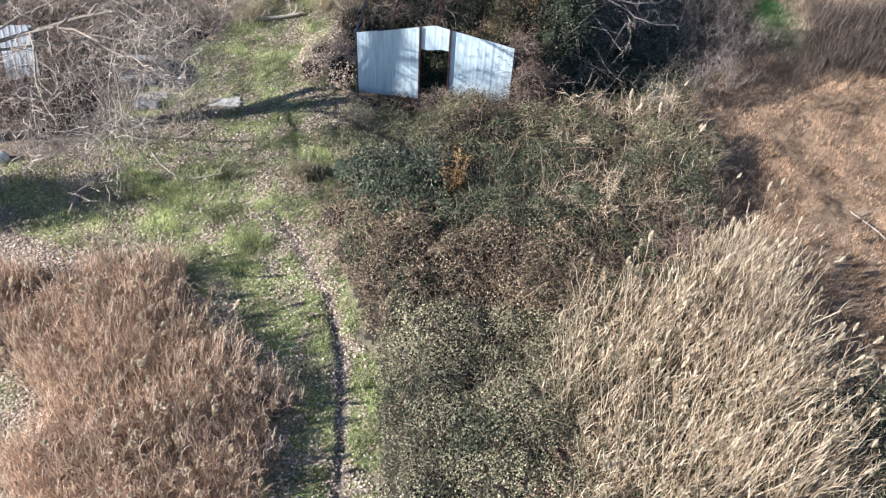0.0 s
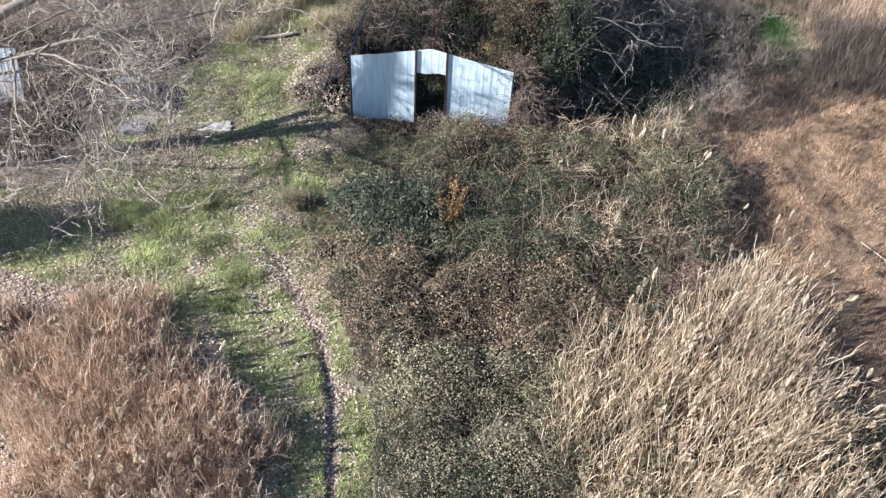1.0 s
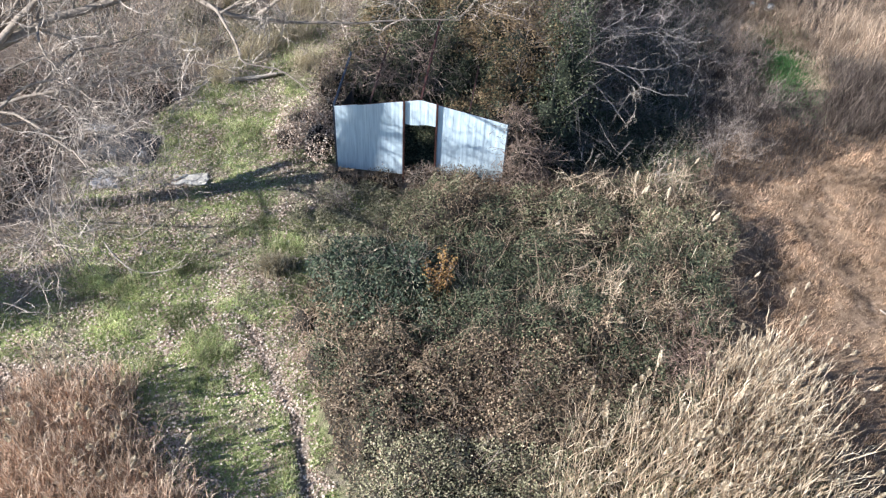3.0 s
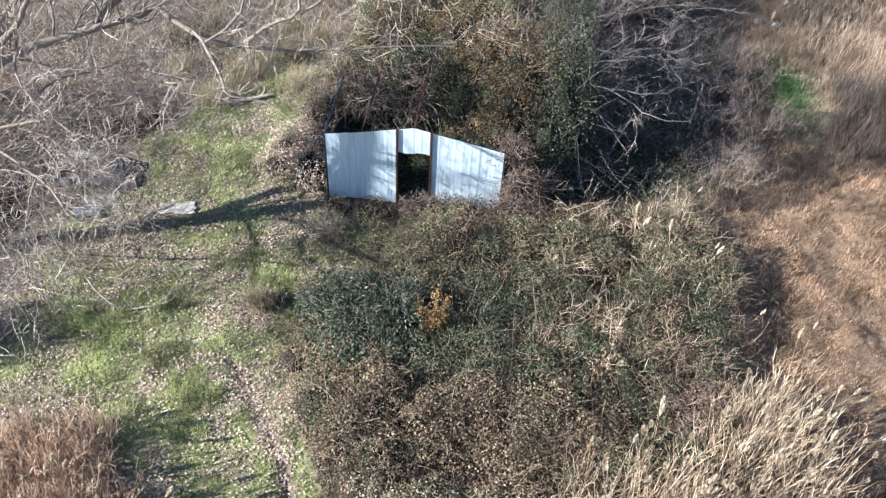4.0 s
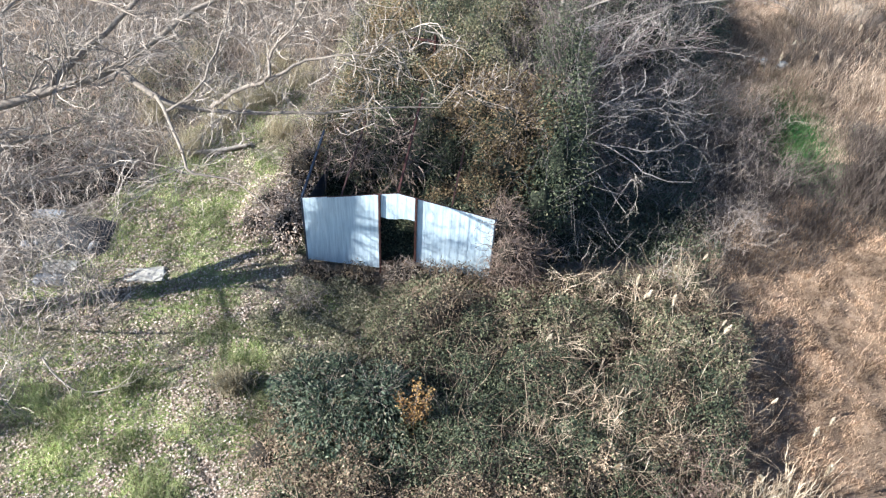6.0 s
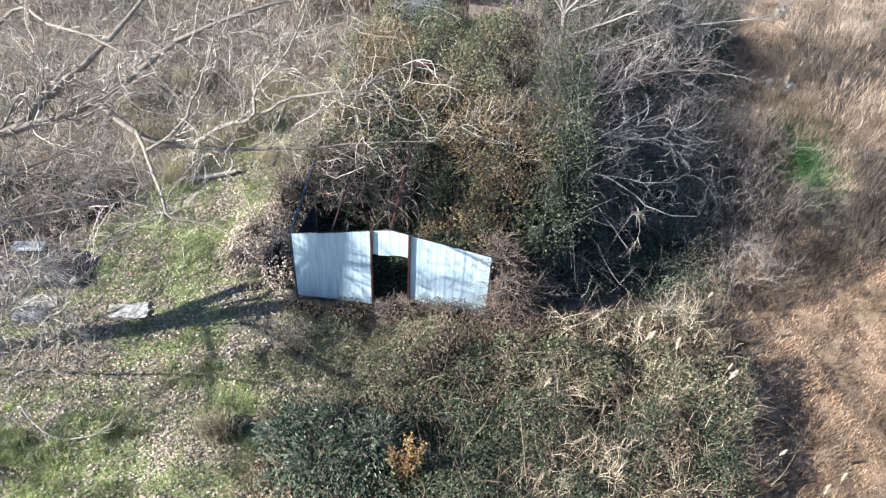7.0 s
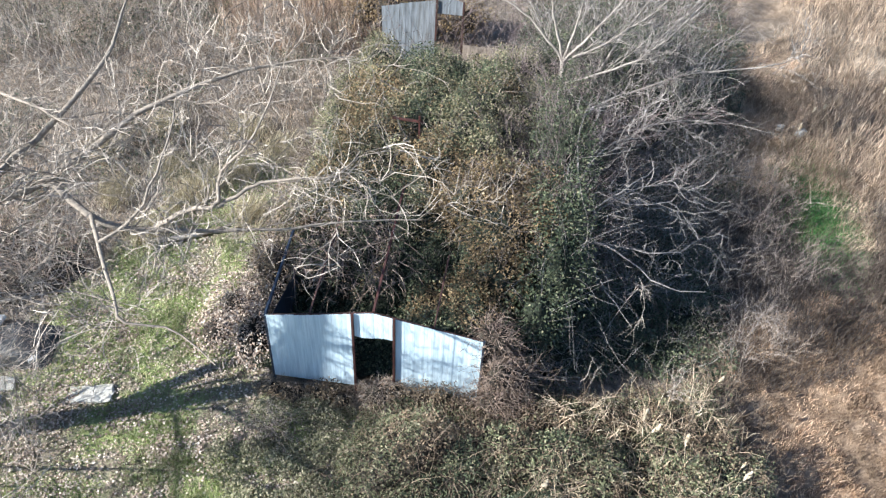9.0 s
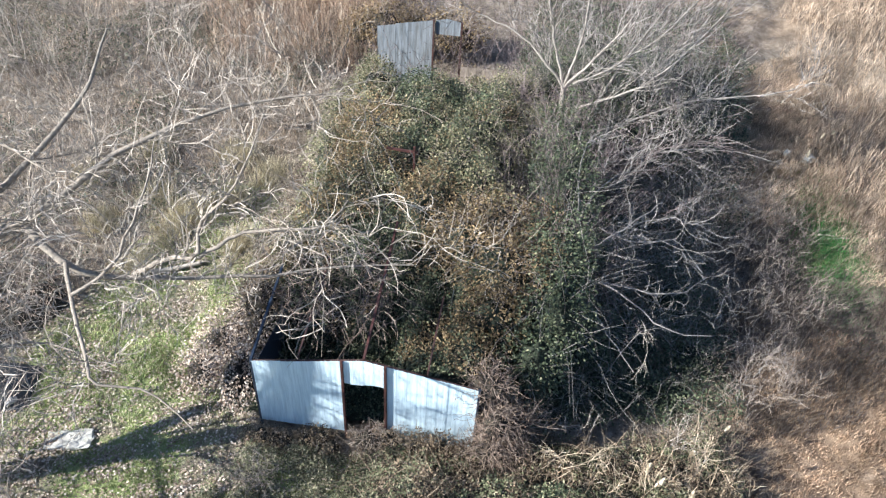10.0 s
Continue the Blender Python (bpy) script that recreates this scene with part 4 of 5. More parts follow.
def orange_sapling():
    t = thing("orange_sapling", "slender sapling with bright orange-yellow leaves", "sapling")
    base = np.array([[0.5, 19.25, 0.1], [0.6, 19.3, 0.1], [0.42, 19.3, 0.1]])
    P = shoots(base, np.array([[0.0, 0.0, 1.0], [0.08, 0.03, 1.0], [-0.07, 0.0, 1.0]]), np.array([2.6, 2.2, 2.3]), 9, 0.018, 0.0)
    R = np.linspace(0.014, 0.005, 9)[None, :] * np.ones((3, 1))
    for i in range(3):
        part("stem", mesh_of("stem", *tubes(P[i:i + 1], R[i:i + 1], 5), M_TWIG_BROWN), None, t)
    Q, S = side_shoots(P, R, 130, (0.08, 0.28), 4, 0.6, 0.5, 0.15, 0.03, 0.12, 0.6, 0.4, 0.003)
    part("twig_growth", mesh_of("twig_growth", *tubes(Q, S, 3), M_TWIG_BROWN), None, t, kind="stuff")
    at = (Q[:, 1:] + rng.normal(0, 0.03, Q[:, 1:].shape)).reshape(-1, 3)
    at = at[rng.integers(0, len(at), 750)] + rng.normal(0, 0.06, (750, 3))
    part("leaves", mesh_of("leaves", *leaves(at, 0.075, 0.6, 1.0), M_ORANGE), None, t, kind="stuff")


orange_sapling()
bush("yellow_shrub", "shrub with faded yellow-brown leaves behind the shed", "shrub",
     [((-1.9, 42.6, 1.2), (1.2, 1.0, 1.3)), ((-0.6, 42.8, 1.0), (1.2, 1.0, 1.2)), ((-2.8, 43.0, 0.8), (1.0, 1.0, 1.0)), ((0.9, 42.6, 1.0), (1.2, 1.0, 1.2))], 420, 0.10, M_AUTUMN, 0.6, M_SHADE_CORE)


# ---- trees and bare shrubs ----
def clear(P):
    """Shoots that do not hang down in front of the shed, where nothing grows."""
    x, y, z = P[:, :, 0], P[:, :, 1], P[:, :, 2]
    return ~((x > -4.3) & (((y < 27.5) & (z < 5.3)) | ((y < 25.0) & (z < 2.9 + 1.25 * (25.0 - y))))).any(axis=1)


def tree(name, label, trunk, limbs, twigs, material, twig_material, seed, curl=0.3, droop=0.03, lengths=((0.9, 2.4), (0.4, 1.2), (0.2, 0.6)), spread=0.9, lift=0.25):
    """trunk, limbs: (points, radius at the foot, radius at the tip). twigs: how many of each order."""
    t = thing(name, label, "tree")
    K = 14
    P = np.stack([spline(p, K) for p, _, _ in [trunk] + limbs])
    R = np.stack([np.linspace(a, b, K) for _, a, b in [trunk] + limbs])
    P[1:] += rng.normal(0, 0.02, P[1:].shape)
    part("trunk", mesh_of("trunk", *tubes(P[:1], R[:1], 10), material, True), None, t)
    limb_obs = [part("limb", mesh_of("limb", *tubes(P[i:i + 1], R[i:i + 1], 7), material, True), None, t) for i in range(1, len(P))]
    Q, S, who = side_shoots(P[1:], R[1:], twigs[0], lengths[0], 7, spread, lift, curl, droop, 0.15, 0.29, 0.3, 0.008, True)
    for i in range(len(Q)):
        if not clear(Q[i:i + 1])[0]:
            continue
        part("branch", mesh_of("branch", *tubes(Q[i:i + 1], S[i:i + 1], 5), material, True), None, limb_obs[who[i]])
    A, B = side_shoots(Q, S, twigs[1], lengths[1], 6, spread, lift * 0.6, curl, droop, 0.1, 0.6, 0.5, 0.0085)
    C, D = side_shoots(A, B, twigs[2], lengths[2], 4, spread, 0.1, curl, droop, 0.1, 0.7, 0.5, 0.0066)
    a, c = clear(A), clear(C)
    part("twig_growth", mesh_of("twig_growth", *joined(slivers(A[a], B[a]), slivers(C[c], D[c])), twig_material), None, t, kind="stuff")
    return t


tree("bare_tree", "large leafless tree with pale crooked limbs above the clearing",
     ([(-14.6, 21.3, 0.0), (-14.6, 21.3, 3.5), (-14.5, 21.25, 6.5), (-14.45, 21.1, 8.2), (-14.4, 21.0, 11.0)], 0.30, 0.20),
     [([(-14.55, 21.35, 4.2), (-12.0, 23.4, 5.0), (-10.5, 24.1, 5.6), (-9.2, 24.75, 5.8), (-7.3, 25.4, 6.3), (-5.4, 26.9, 7.4), (-3.4, 28.0, 7.7), (-1.2, 28.8, 7.8)], 0.18, 0.014),
      ([(-9.2, 24.72, 5.8), (-8.26, 25.5, 6.5), (-7.3, 26.4, 7.2), (-6.5, 27.9, 8.0), (-6.4, 29.2, 8.6)], 0.10, 0.025),
      ([(-7.3, 25.4, 6.3), (-6.22, 24.6, 6.1), (-5.4, 24.65, 5.8), (-4.1, 25.0, 5.5), (-2.6, 25.3, 5.4), (-1.1, 25.75, 5.35), (0.6, 26.05, 5.3)], 0.085, 0.012),
      ([(-5.0, 24.85, 5.7), (-4.7, 24.65, 6.0), (-4.0, 24.5, 6.6), (-3.27, 24.1, 7.1), (-3.3, 24.5, 7.5), (-2.96, 24.5, 8.0), (-2.4, 24.5, 8.7), (-2.1, 25.5, 9.5)], 0.065, 0.014),
      ([(-3.27, 24.1, 7.1), (-2.8, 24.3, 7.3), (-2.4, 24.5, 7.5), (-1.44, 24.4, 7.7), (-0.93, 24.5, 7.8), (-0.6, 25.0, 8.0)], 0.045, 0.012),
      ([(-6.22, 24.6, 6.1), (-5.5, 23.4, 6.5), (-4.85, 22.2, 6.4), (-4.57, 21.8, 6.2), (-3.75, 21.85, 6.0), (-2.8, 21.4, 5.7)], 0.05, 0.012),
      ([(-5.5, 23.4, 6.5), (-4.84, 23.9, 7.0), (-4.4, 24.9, 7.8), (-4.4, 25.9, 8.3)], 0.04, 0.012),
      ([(-14.55, 21.4, 3.3), (-10.9, 22.9, 4.0), (-9.8, 22.9, 4.2), (-8.75, 23.3, 4.4), (-7.6, 23.55, 4.6), (-6.5, 23.5, 5.0), (-5.2, 23.05, 5.0)], 0.06, 0.012),
      ([(-14.55, 21.4, 3.3), (-10.9, 22.5, 3.4), (-10.2, 23.0, 3.6), (-9.1, 22.2, 3.2), (-9.2, 21.4, 2.6)], 0.045, 0.012),
      ([(-12.0, 23.4, 5.0), (-11.4, 26.0, 6.0), (-10.5, 28.6, 6.7), (-9.2, 27.5, 7.0), (-7.3, 26.15, 7.5), (-6.5, 25.7, 7.4)], 0.08, 0.012),
      ([(-14.55, 21.4, 3.3), (-11.4, 21.8, 4.2), (-9.3, 20.7, 4.2), (-8.2, 19.4, 4.9), (-7.2, 18.2, 5.2)], 0.05, 0.015),
      ([(-9.3, 20.7, 4.2), (-9.1, 19.4, 3.9), (-8.8, 18.4, 3.4), (-8.2, 17.7, 2.9)], 0.03, 0.01),
      ([(-11.4, 21.8, 4.2), (-10.4, 19.6, 5.4), (-9.4, 17.6, 5.9)], 0.04, 0.012),
      ([(-12.0, 23.4, 5.0), (-10.6, 23.8, 6.2), (-9.9, 24.0, 7.2), (-9.5, 24.2, 8.6)], 0.12, 0.03),
      ([(-12.0, 23.4, 5.0), (-11.6, 25.3, 6.6), (-10.7, 27.2, 8.1), (-10.0, 28.6, 9.2)], 0.12, 0.03),
      ([(-14.55, 21.4, 3.3), (-11.8, 24.6, 3.9), (-10.4, 25.6, 3.8), (-8.8, 25.9, 3.4)], 0.04, 0.012),
      ([(-14.5, 21.3, 6.2), (-13.2, 21.6, 7.6), (-12.6, 21.0, 8.8)], 0.14, 0.04),
      ([(-11.4, 21.8, 4.2), (-10.6, 22.6, 4.6), (-9.4, 22.2, 4.9), (-8.3, 21.4, 4.8)], 0.05, 0.012),
      ([(-12.4, 22.1, 3.9), (-11.6, 20.6, 4.0), (-11.0, 19.2, 3.8), (-10.2, 18.2, 3.4)], 0.05, 0.012),
      ([(-10.9, 22.9, 4.0), (-10.3, 24.3, 4.4), (-9.4, 25.4, 4.2), (-8.6, 26.8, 4.0)], 0.05, 0.012),
      ([(-9.8, 22.9, 4.2), (-8.9, 22.3, 4.0), (-8.0, 21.9, 3.6), (-7.4, 21.3, 3.0)], 0.04, 0.01),
      ([(-10.5, 24.1, 5.6), (-10.2, 23.0, 6.0), (-9.6, 21.9, 6.0), (-8.6, 21.0, 5.6)], 0.05, 0.012)],
     (270, 2700, 5600), M_BARK, M_TWIG_TREE, 1, 0.42, 0.06, ((0.9, 3.0), (0.5, 1.6), (0.25, 0.8)))

stake = thing("dead_tree", "thin pale dead tree leaning under the large one", "tree")
part("trunk", mesh_of("trunk", *tubes(spline([(-10.3, 22.1, 0.0), (-9.95, 21.4, 1.3), (-9.6, 20.85, 2.6), (-8.95, 19.7, 4.2)], 10)[None], np.linspace(0.035, 0.02, 10)[None], 7), M_TWIG_PALE, True), None, stake)

tree("forked_tree", "leafless multi-stemmed tree with upward pale grey branches", ([(4.55, 35.5, 0.0), (4.5, 35.4, 1.6), (4.42, 35.7, 3.7)], 0.13, 0.085),
     [([(4.42, 35.7, 3.7), (3.8, 35.9, 4.4), (2.8, 36.2, 5.2), (1.6, 36.5, 5.6)], 0.05, 0.015),
      ([(4.42, 35.7, 3.7), (4.0, 35.9, 5.0), (3.6, 36.0, 6.6), (3.4, 36.2, 8.2)], 0.05, 0.02),
      ([(4.42, 35.7, 3.7), (4.7, 35.8, 5.2), (4.8, 35.9, 7.0), (5.2, 36.2, 8.6)], 0.052, 0.015),
      ([(4.42, 35.7, 3.7), (5.0, 35.6, 4.6), (5.9, 35.4, 6.2), (6.4, 35.4, 8.0)], 0.052, 0.015),
      ([(4.42, 35.7, 3.7), (5.4, 35.6, 4.4), (6.8, 35.6, 5.6), (8.0, 35.8, 7.2)], 0.048, 0.02),
      ([(4.45, 35.6, 2.9), (5.8, 35.3, 3.7), (7.2, 35.4, 4.6), (8.9, 36.4, 6.2)], 0.048, 0.02),
      ([(4.5, 35.4, 1.8), (5.8, 35.3, 2.5), (6.9, 35.4, 3.0), (8.5, 35.8, 3.5), (10.9, 35.8, 4.0), (11.6, 36.0, 4.1)], 0.048, 0.015),
      ([(4.5, 35.4, 1.4), (6.4, 34.6, 1.9), (8.0, 34.8, 2.3), (9.4, 35.0, 2.3)], 0.042, 0.015),
      ([(4.9, 35.9, 0.2), (5.8, 36.6, 3.0), (7.2, 37.4, 5.4), (8.2, 37.8, 7.2)], 0.06, 0.015),
      ([(5.2, 36.4, 0.2), (7.0, 37.4, 2.6), (8.8, 38.3, 4.6), (9.8, 38.9, 6.4)], 0.052, 0.015)],
     (210, 1400, 2000), M_TWIG, M_TWIG_DARK, 2, 0.26, -0.03, lift=0.6)


tree("spreading_tree", "leafless grey tree with low branches that spread over the shade", ([(4.5, 29.6, 0.0), (4.5, 29.5, 1.2), (4.55, 29.4, 2.3)], 0.12, 0.08),
     [([(4.5, 29.4, 2.0), (4.9, 28.5, 2.7), (5.6, 28.0, 2.9), (6.4, 27.2, 2.8), (7.0, 26.9, 2.7), (7.8, 26.9, 2.7)], 0.032, 0.01),
      ([(4.5, 29.5, 2.2), (5.1, 30.0, 3.1), (6.0, 29.4, 3.3), (7.2, 29.6, 3.3)], 0.032, 0.01),
      ([(4.5, 29.4, 1.8), (5.5, 28.4, 2.7), (7.0, 28.1, 2.8), (7.9, 28.7, 2.8)], 0.03, 0.01),
      ([(4.5, 29.5, 2.2), (4.8, 30.6, 3.2), (5.6, 31.4, 3.8), (6.6, 31.8, 3.8)], 0.032, 0.01),
      ([(4.55, 29.4, 2.3), (4.6, 30.2, 3.6), (4.6, 31.2, 4.3), (5.0, 32.0, 4.6)], 0.032, 0.01),
      ([(4.55, 29.4, 2.3), (5.2, 29.2, 3.4), (6.0, 29.6, 3.8), (6.8, 30.4, 3.9)], 0.032, 0.01),
      ([(4.5, 29.4, 1.8), (4.9, 28.0, 2.4), (5.4, 26.9, 2.4), (6.0, 26.2, 2.0)], 0.028, 0.009),
      ([(4.5, 29.4, 1.8), (5.8, 30.6, 2.4), (7.2, 31.2, 2.6), (8.4, 31.2, 2.4)], 0.028, 0.009)],
     (64, 460, 700), M_TWIG_DARK, M_TWIG_DARK, 4, 0.34, 0.03, ((0.8, 2.0), (0.4, 1.2), (0.2, 0.6)))


def bare_shrub(name, label, x, y, high, wide, n, material, group="", dense=42, curl=0.2, arch=0.08):
    t = thing(name, label, "shrub", group=group)
    bx, by = x + rng.normal(0, 0.25, n), y + rng.normal(0, 0.25, n)
    turn = rng.uniform(0, 2 * np.pi, n)
    way = np.stack([np.cos(turn) * wide, np.sin(turn) * wide, np.ones(n)], 1) * rng.uniform(0.6, 1.2, (n, 1))
    P = shoots(on_ground(bx, by), way, rng.uniform(0.6, 1.1, n) * high, 8, curl * 0.6, arch)
    R = rng.uniform(0.012, 0.026, (n, 1)) * np.linspace(1, 0.3, 8)[None, :]
    for i in range(n):
        part("stem", mesh_of("stem", *tubes(P[i:i + 1], R[i:i + 1], 4), material), None, t)
    Q, S = side_shoots(P, R, n * 13, (0.4, 1.5), 6, 0.7, 0.25, curl, arch * 0.6, 0.25, 0.6, 0.35, 0.005)
    A, B = side_shoots(Q, S, n * dense, (0.25, 0.9), 4, 0.8, 0.1, curl, 0.02, 0.1, 0.7, 0.4, 0.004)
    part("twig_growth", mesh_of("twig_growth", *joined(slivers(Q, S), slivers(A, B)), material), None, t, kind="stuff")
    return t


for x, y, h, w, m, n in ((4.3, 30.0, 4.3, 0.36, M_TWIG_PURPLE, 26), (4.6, 31.6, 4.4, 0.38, M_TWIG_PURPLE, 26), (4.4, 33.2, 4.5, 0.38, M_TWIG_PURPLE, 26),
                         (4.9, 29.4, 3.4, 0.7, M_TWIG_DARK, 8), (5.4, 31.2, 3.2, 0.6, M_TWIG_DARK, 8), (4.8, 27.6, 2.2, 0.7, M_TWIG_DARK, 5), (8.0, 36.4, 4.4, 0.6, M_TWIG_DARK, 14),
                         (6.4, 35.2, 4.8, 0.45, M_TWIG_PURPLE, 20), (8.6, 34.4, 2.4, 0.7, M_TWIG_DARK, 8), (7.2, 38.6, 4.6, 0.6, M_TWIG_DARK, 16), (9.6, 38.6, 4.0, 0.6, M_TWIG_DARK, 14), (3.6, 35.4, 4.0, 0.4, M_TWIG_PURPLE, 14),
                         (3.9, 26.6, 1.9, 0.5, M_TWIG_DARK, 5)):
    bare_shrub("bare_shrub", "leafless twiggy shrub with %s stems beside the shed" % {"purplish_twig": "purplish", "brown_twig": "brown", "dark_twig": "dark grey"}.get(m.name, "pale grey"),
               x, y, h, w, n, m, "bare shrubs by the shed", 80 if m is M_TWIG_PURPLE else 36)


def brushwood(name, label, poly, n, high, material, per=(5, 8), curl=0.25, thickness=0.009):
    """Many thin shrubs that nobody could count."""
    t = thing(name, label, "brushwood", kind="stuff")
    x, y = scatter(poly, n, 1.2)
    h = high * (0.4 + 1.1 * fbm(x, y, 3.0, 31))
    way = np.stack([rng.normal(0, 0.45, n), rng.normal(0, 0.45, n), np.ones(n)], 1)
    P = shoots(on_ground(x, y), way, h, 6, curl * 0.6, 0.05)
    R = rng.uniform(0.6, 1.3, (n, 1)) * thickness * np.linspace(1, 0.35, 6)[None, :]
    Q, S = side_shoots(P, R, n * per[0], (0.3, 1.2), 5, 0.8, 0.25, curl, 0.03, 0.2, 0.65, 0.35, 0.0045)
    A, B = side_shoots(Q, S, n * per[1], (0.15, 0.5), 3, 0.9, 0.1, curl, 0.02, 0.1, 0.75, 0.4, 0.004)
    part("stems", mesh_of("stems", *tubes(P, R, 3), material), None, t, kind="stuff")
    part("twig_growth", mesh_of("twig_growth", *joined(slivers(Q, S), slivers(A, B)), material), None, t, kind="stuff")


def dead_tuft(name, label, x, y, z, n, long, material, way, category="dead branch"):
    """A fan of pale dry stalks on one foot."""
    t = thing(name, label, category)
    foot = shoots(np.array([[x - way[0] * 0.5, y - way[1] * 0.5, float(gz(x, y))]]), np.array([[way[0] * 0.3, way[1] * 0.3, 1.0]]), np.array([z]), 6, 0.04)
    part("stem", mesh_of("stem", *tubes(foot, np.full((1, 6), 0.011), 5), M_TWIG_DARK), None, t)
    top = foot[:, -1]
    w = np.array(way) + rng.normal(0, 0.5, (n, 3))
    P = shoots(np.repeat(top, n, 0) + rng.normal(0, 0.14, (n, 3)), w, rng.uniform(0.25, 1.0, n) * long, 6, 0.26, 0.10)
    R = np.linspace(0.0068, 0.003, 6)[None, :] * np.ones((n, 1))
    for k in range(n):
        part("spray", mesh_of("spray", *tubes(P[k:k + 1], R[k:k + 1], 4), material), None, t)
    Q, S = side_shoots(P, R, n * 5, (0.15, 0.5), 4, 0.6, 0.0, 0.2, 0.05, 0.2, 0.7, 0.4, 0.004)
    part("twig_growth", mesh_of("twig_growth", *tubes(Q, S, 3), material), None, t, kind="stuff")


dead_tuft("dead_branch", "pale dry branch that sticks out of the shaded shrubs", 5.9, 27.0, 2.7, 6, 1.3, M_TWIG_PALE, (0.9, -0.2, 0.0))
dead_tuft("dry_tuft", "tuft of pale dry stalks at the field's corner", 10.2, 27.7, 0.8, 26, 1.0, M_TWIG_BROWN, (0.8, -0.2, 0.5), "dry weeds")
dead_tuft("dry_tuft", "tuft of pale dry stalks at the brambles' edge", 7.2, 25.0, 0.8, 16, 1.2, M_TWIG_PALE, (0.7, 0.1, 0.6), "dry weeds")
dead_tuft("dry_tuft", "tuft of pale dry stalks in the shaded ivy", 4.9, 25.2, 1.0, 5, 0.8, M_TWIG_PALE, (0.3, 0.0, 0.9), "dry weeds")
dead_tuft("dry_tuft", "tuft of brown dry grass stalks at the shed's foot", -2.75, 23.4, 0.25, 40, 1.0, M_TWIG_BROWN, (0.0, 0.0, 1.0), "dry weeds")
for x, y in ((3.9, 21.6), (5.6, 22.6), (4.8, 20.4), (6.6, 21.6), (2.7, 22.4), (3.2, 19.6), (6.2, 23.8), (5.6, 18.9)):
    dead_tuft("dry_tuft", "bunch of straw-coloured broken stalks among brambles", x, y, 0.75, 14, 1.0, M_REED_R, (float(rng.normal(0, 0.5)), float(rng.normal(0, 0.4)), 0.7), "dry weeds")

BACK_LEFT = [(-22.0, 27.0), (-12.0, 27.5), (-8.5, 29.5), (-6.6, 33.0), (-4.4, 36.0), (-3.2, 38.5), (-3.0, 52.0), (-26.0, 52.0)]
TANGLE = [(-19.0, 21.4), (-12.0, 22.0), (-11.6, 23.4), (-12.0, 24.8), (-11.6, 26.6), (-9.2, 27.6), (-9.0, 29.0), (-10.0, 29.6), (-19.0, 29.6)]


def thorn_thicket():
    t = thing("thorn_thicket", "dense brown tangle of thorny stems under the large bare tree", "thicket", kind="stuff")
    part("thicket_shade_core", mesh_of("thicket_shade_core", *heap(TANGLE, lambda x, y: 0.2 + 0.9 * domes(x, y, 1.4, 6)[0], 0.25, 0.6), M_SHADE_CORE, True), None, t)
    x, y = scatter(TANGLE, 1000, 0.9)
    high = 0.2 + 1.2 * domes(x, y, 1.4, 6)[0]
    way = np.stack([rng.normal(0, 0.8, 1000), rng.normal(0, 0.8, 1000), rng.uniform(0.4, 1.2, 1000)], 1)
    P = shoots(on_ground(x, y, high * 0.4), way, rng.uniform(0.8, 2.2, 1000), 8, 0.28, 0.14)
    R = rng.uniform(0.7, 1.3, (1000, 1)) * np.linspace(0.012, 0.005, 8)[None, :]
    Q, S = side_shoots(P, R, 5000, (0.3, 0.9), 5, 0.8, 0.1, 0.35, 0.08, 0.2, 0.65, 0.4, 0.005)
    part("stems", mesh_of("stems", *joined(tubes(P, R, 3), slivers(Q, S)), M_TWIG_RED), None, t, kind="stuff")


thorn_thicket()
for x, y, h in ((-12.5, 37.5, 4.0), (-9.4, 39.2, 4.4), (-6.6, 38.0, 3.8), (-13.5, 42.5, 4.6), (-10.4, 44.0, 4.4), (-5.2, 41.5, 3.6), (-7.6, 45.0, 4.2), (-15.5, 40.0, 4.6), (-11.2, 33.5, 3.4), (-4.6, 37.4, 3.2)):
    bare_shrub("bare_shrub", "pale leafless shrub with crooked stems behind the clearing", x, y, h, 0.6, 9, M_TWIG_TREE, "bare shrubs behind the clearing", 34, 0.3, 0.02)
# Dark leaf patches stand for the shaded gaps between pale branches
x, y = scatter(BACK_LEFT, 60000, 1.0)
ok = fbm(x, y, 2.4, 33) > 0.56
x, y = x[ok], y[ok]
tagged(part("dark_gap_leaves", mesh_of("dark_gap_leaves", *leaves(on_ground(x, y, 0.1 + 0.7 * fbm(x, y, 2.4, 33) * rng.random(len(x)) ** 0.5), 0.085, 0.6, 0.9), M_DARKIVY)), "dark green leaf patches that stand for shaded gaps in the leafless brushwood", "creeper", kind="stuff")
brushwood("brown_brushwood", "grey-brown leafless brushwood behind the clearing", BACK_LEFT, 1200, 2.3, M_TWIG_BROWN, (5, 6), 0.3)
brushwood("grey_brushwood", "pale grey leafless brushwood behind the clearing", BACK_LEFT, 800, 2.9, M_TWIG, (5, 6), 0.3)
brushwood("under_tree_brushwood", "tangled pale twigs under the large bare tree", [(-15.0, 19.4), (-9.0, 19.4), (-8.4, 22.6), (-8.8, 26.0), (-9.0, 28.0), (-16.0, 28.0)], 330, 2.3, M_TWIG_BROWN, (6, 8), 0.42)
brushwood("rear_brushwood", "purplish leafless brushwood behind the shed", [(-3.0, 40.0), (5.0, 38.5), (11.0, 38.5), (12.0, 52.0), (-3.0, 52.0)], 900, 3.0, M_TWIG_PURPLE)
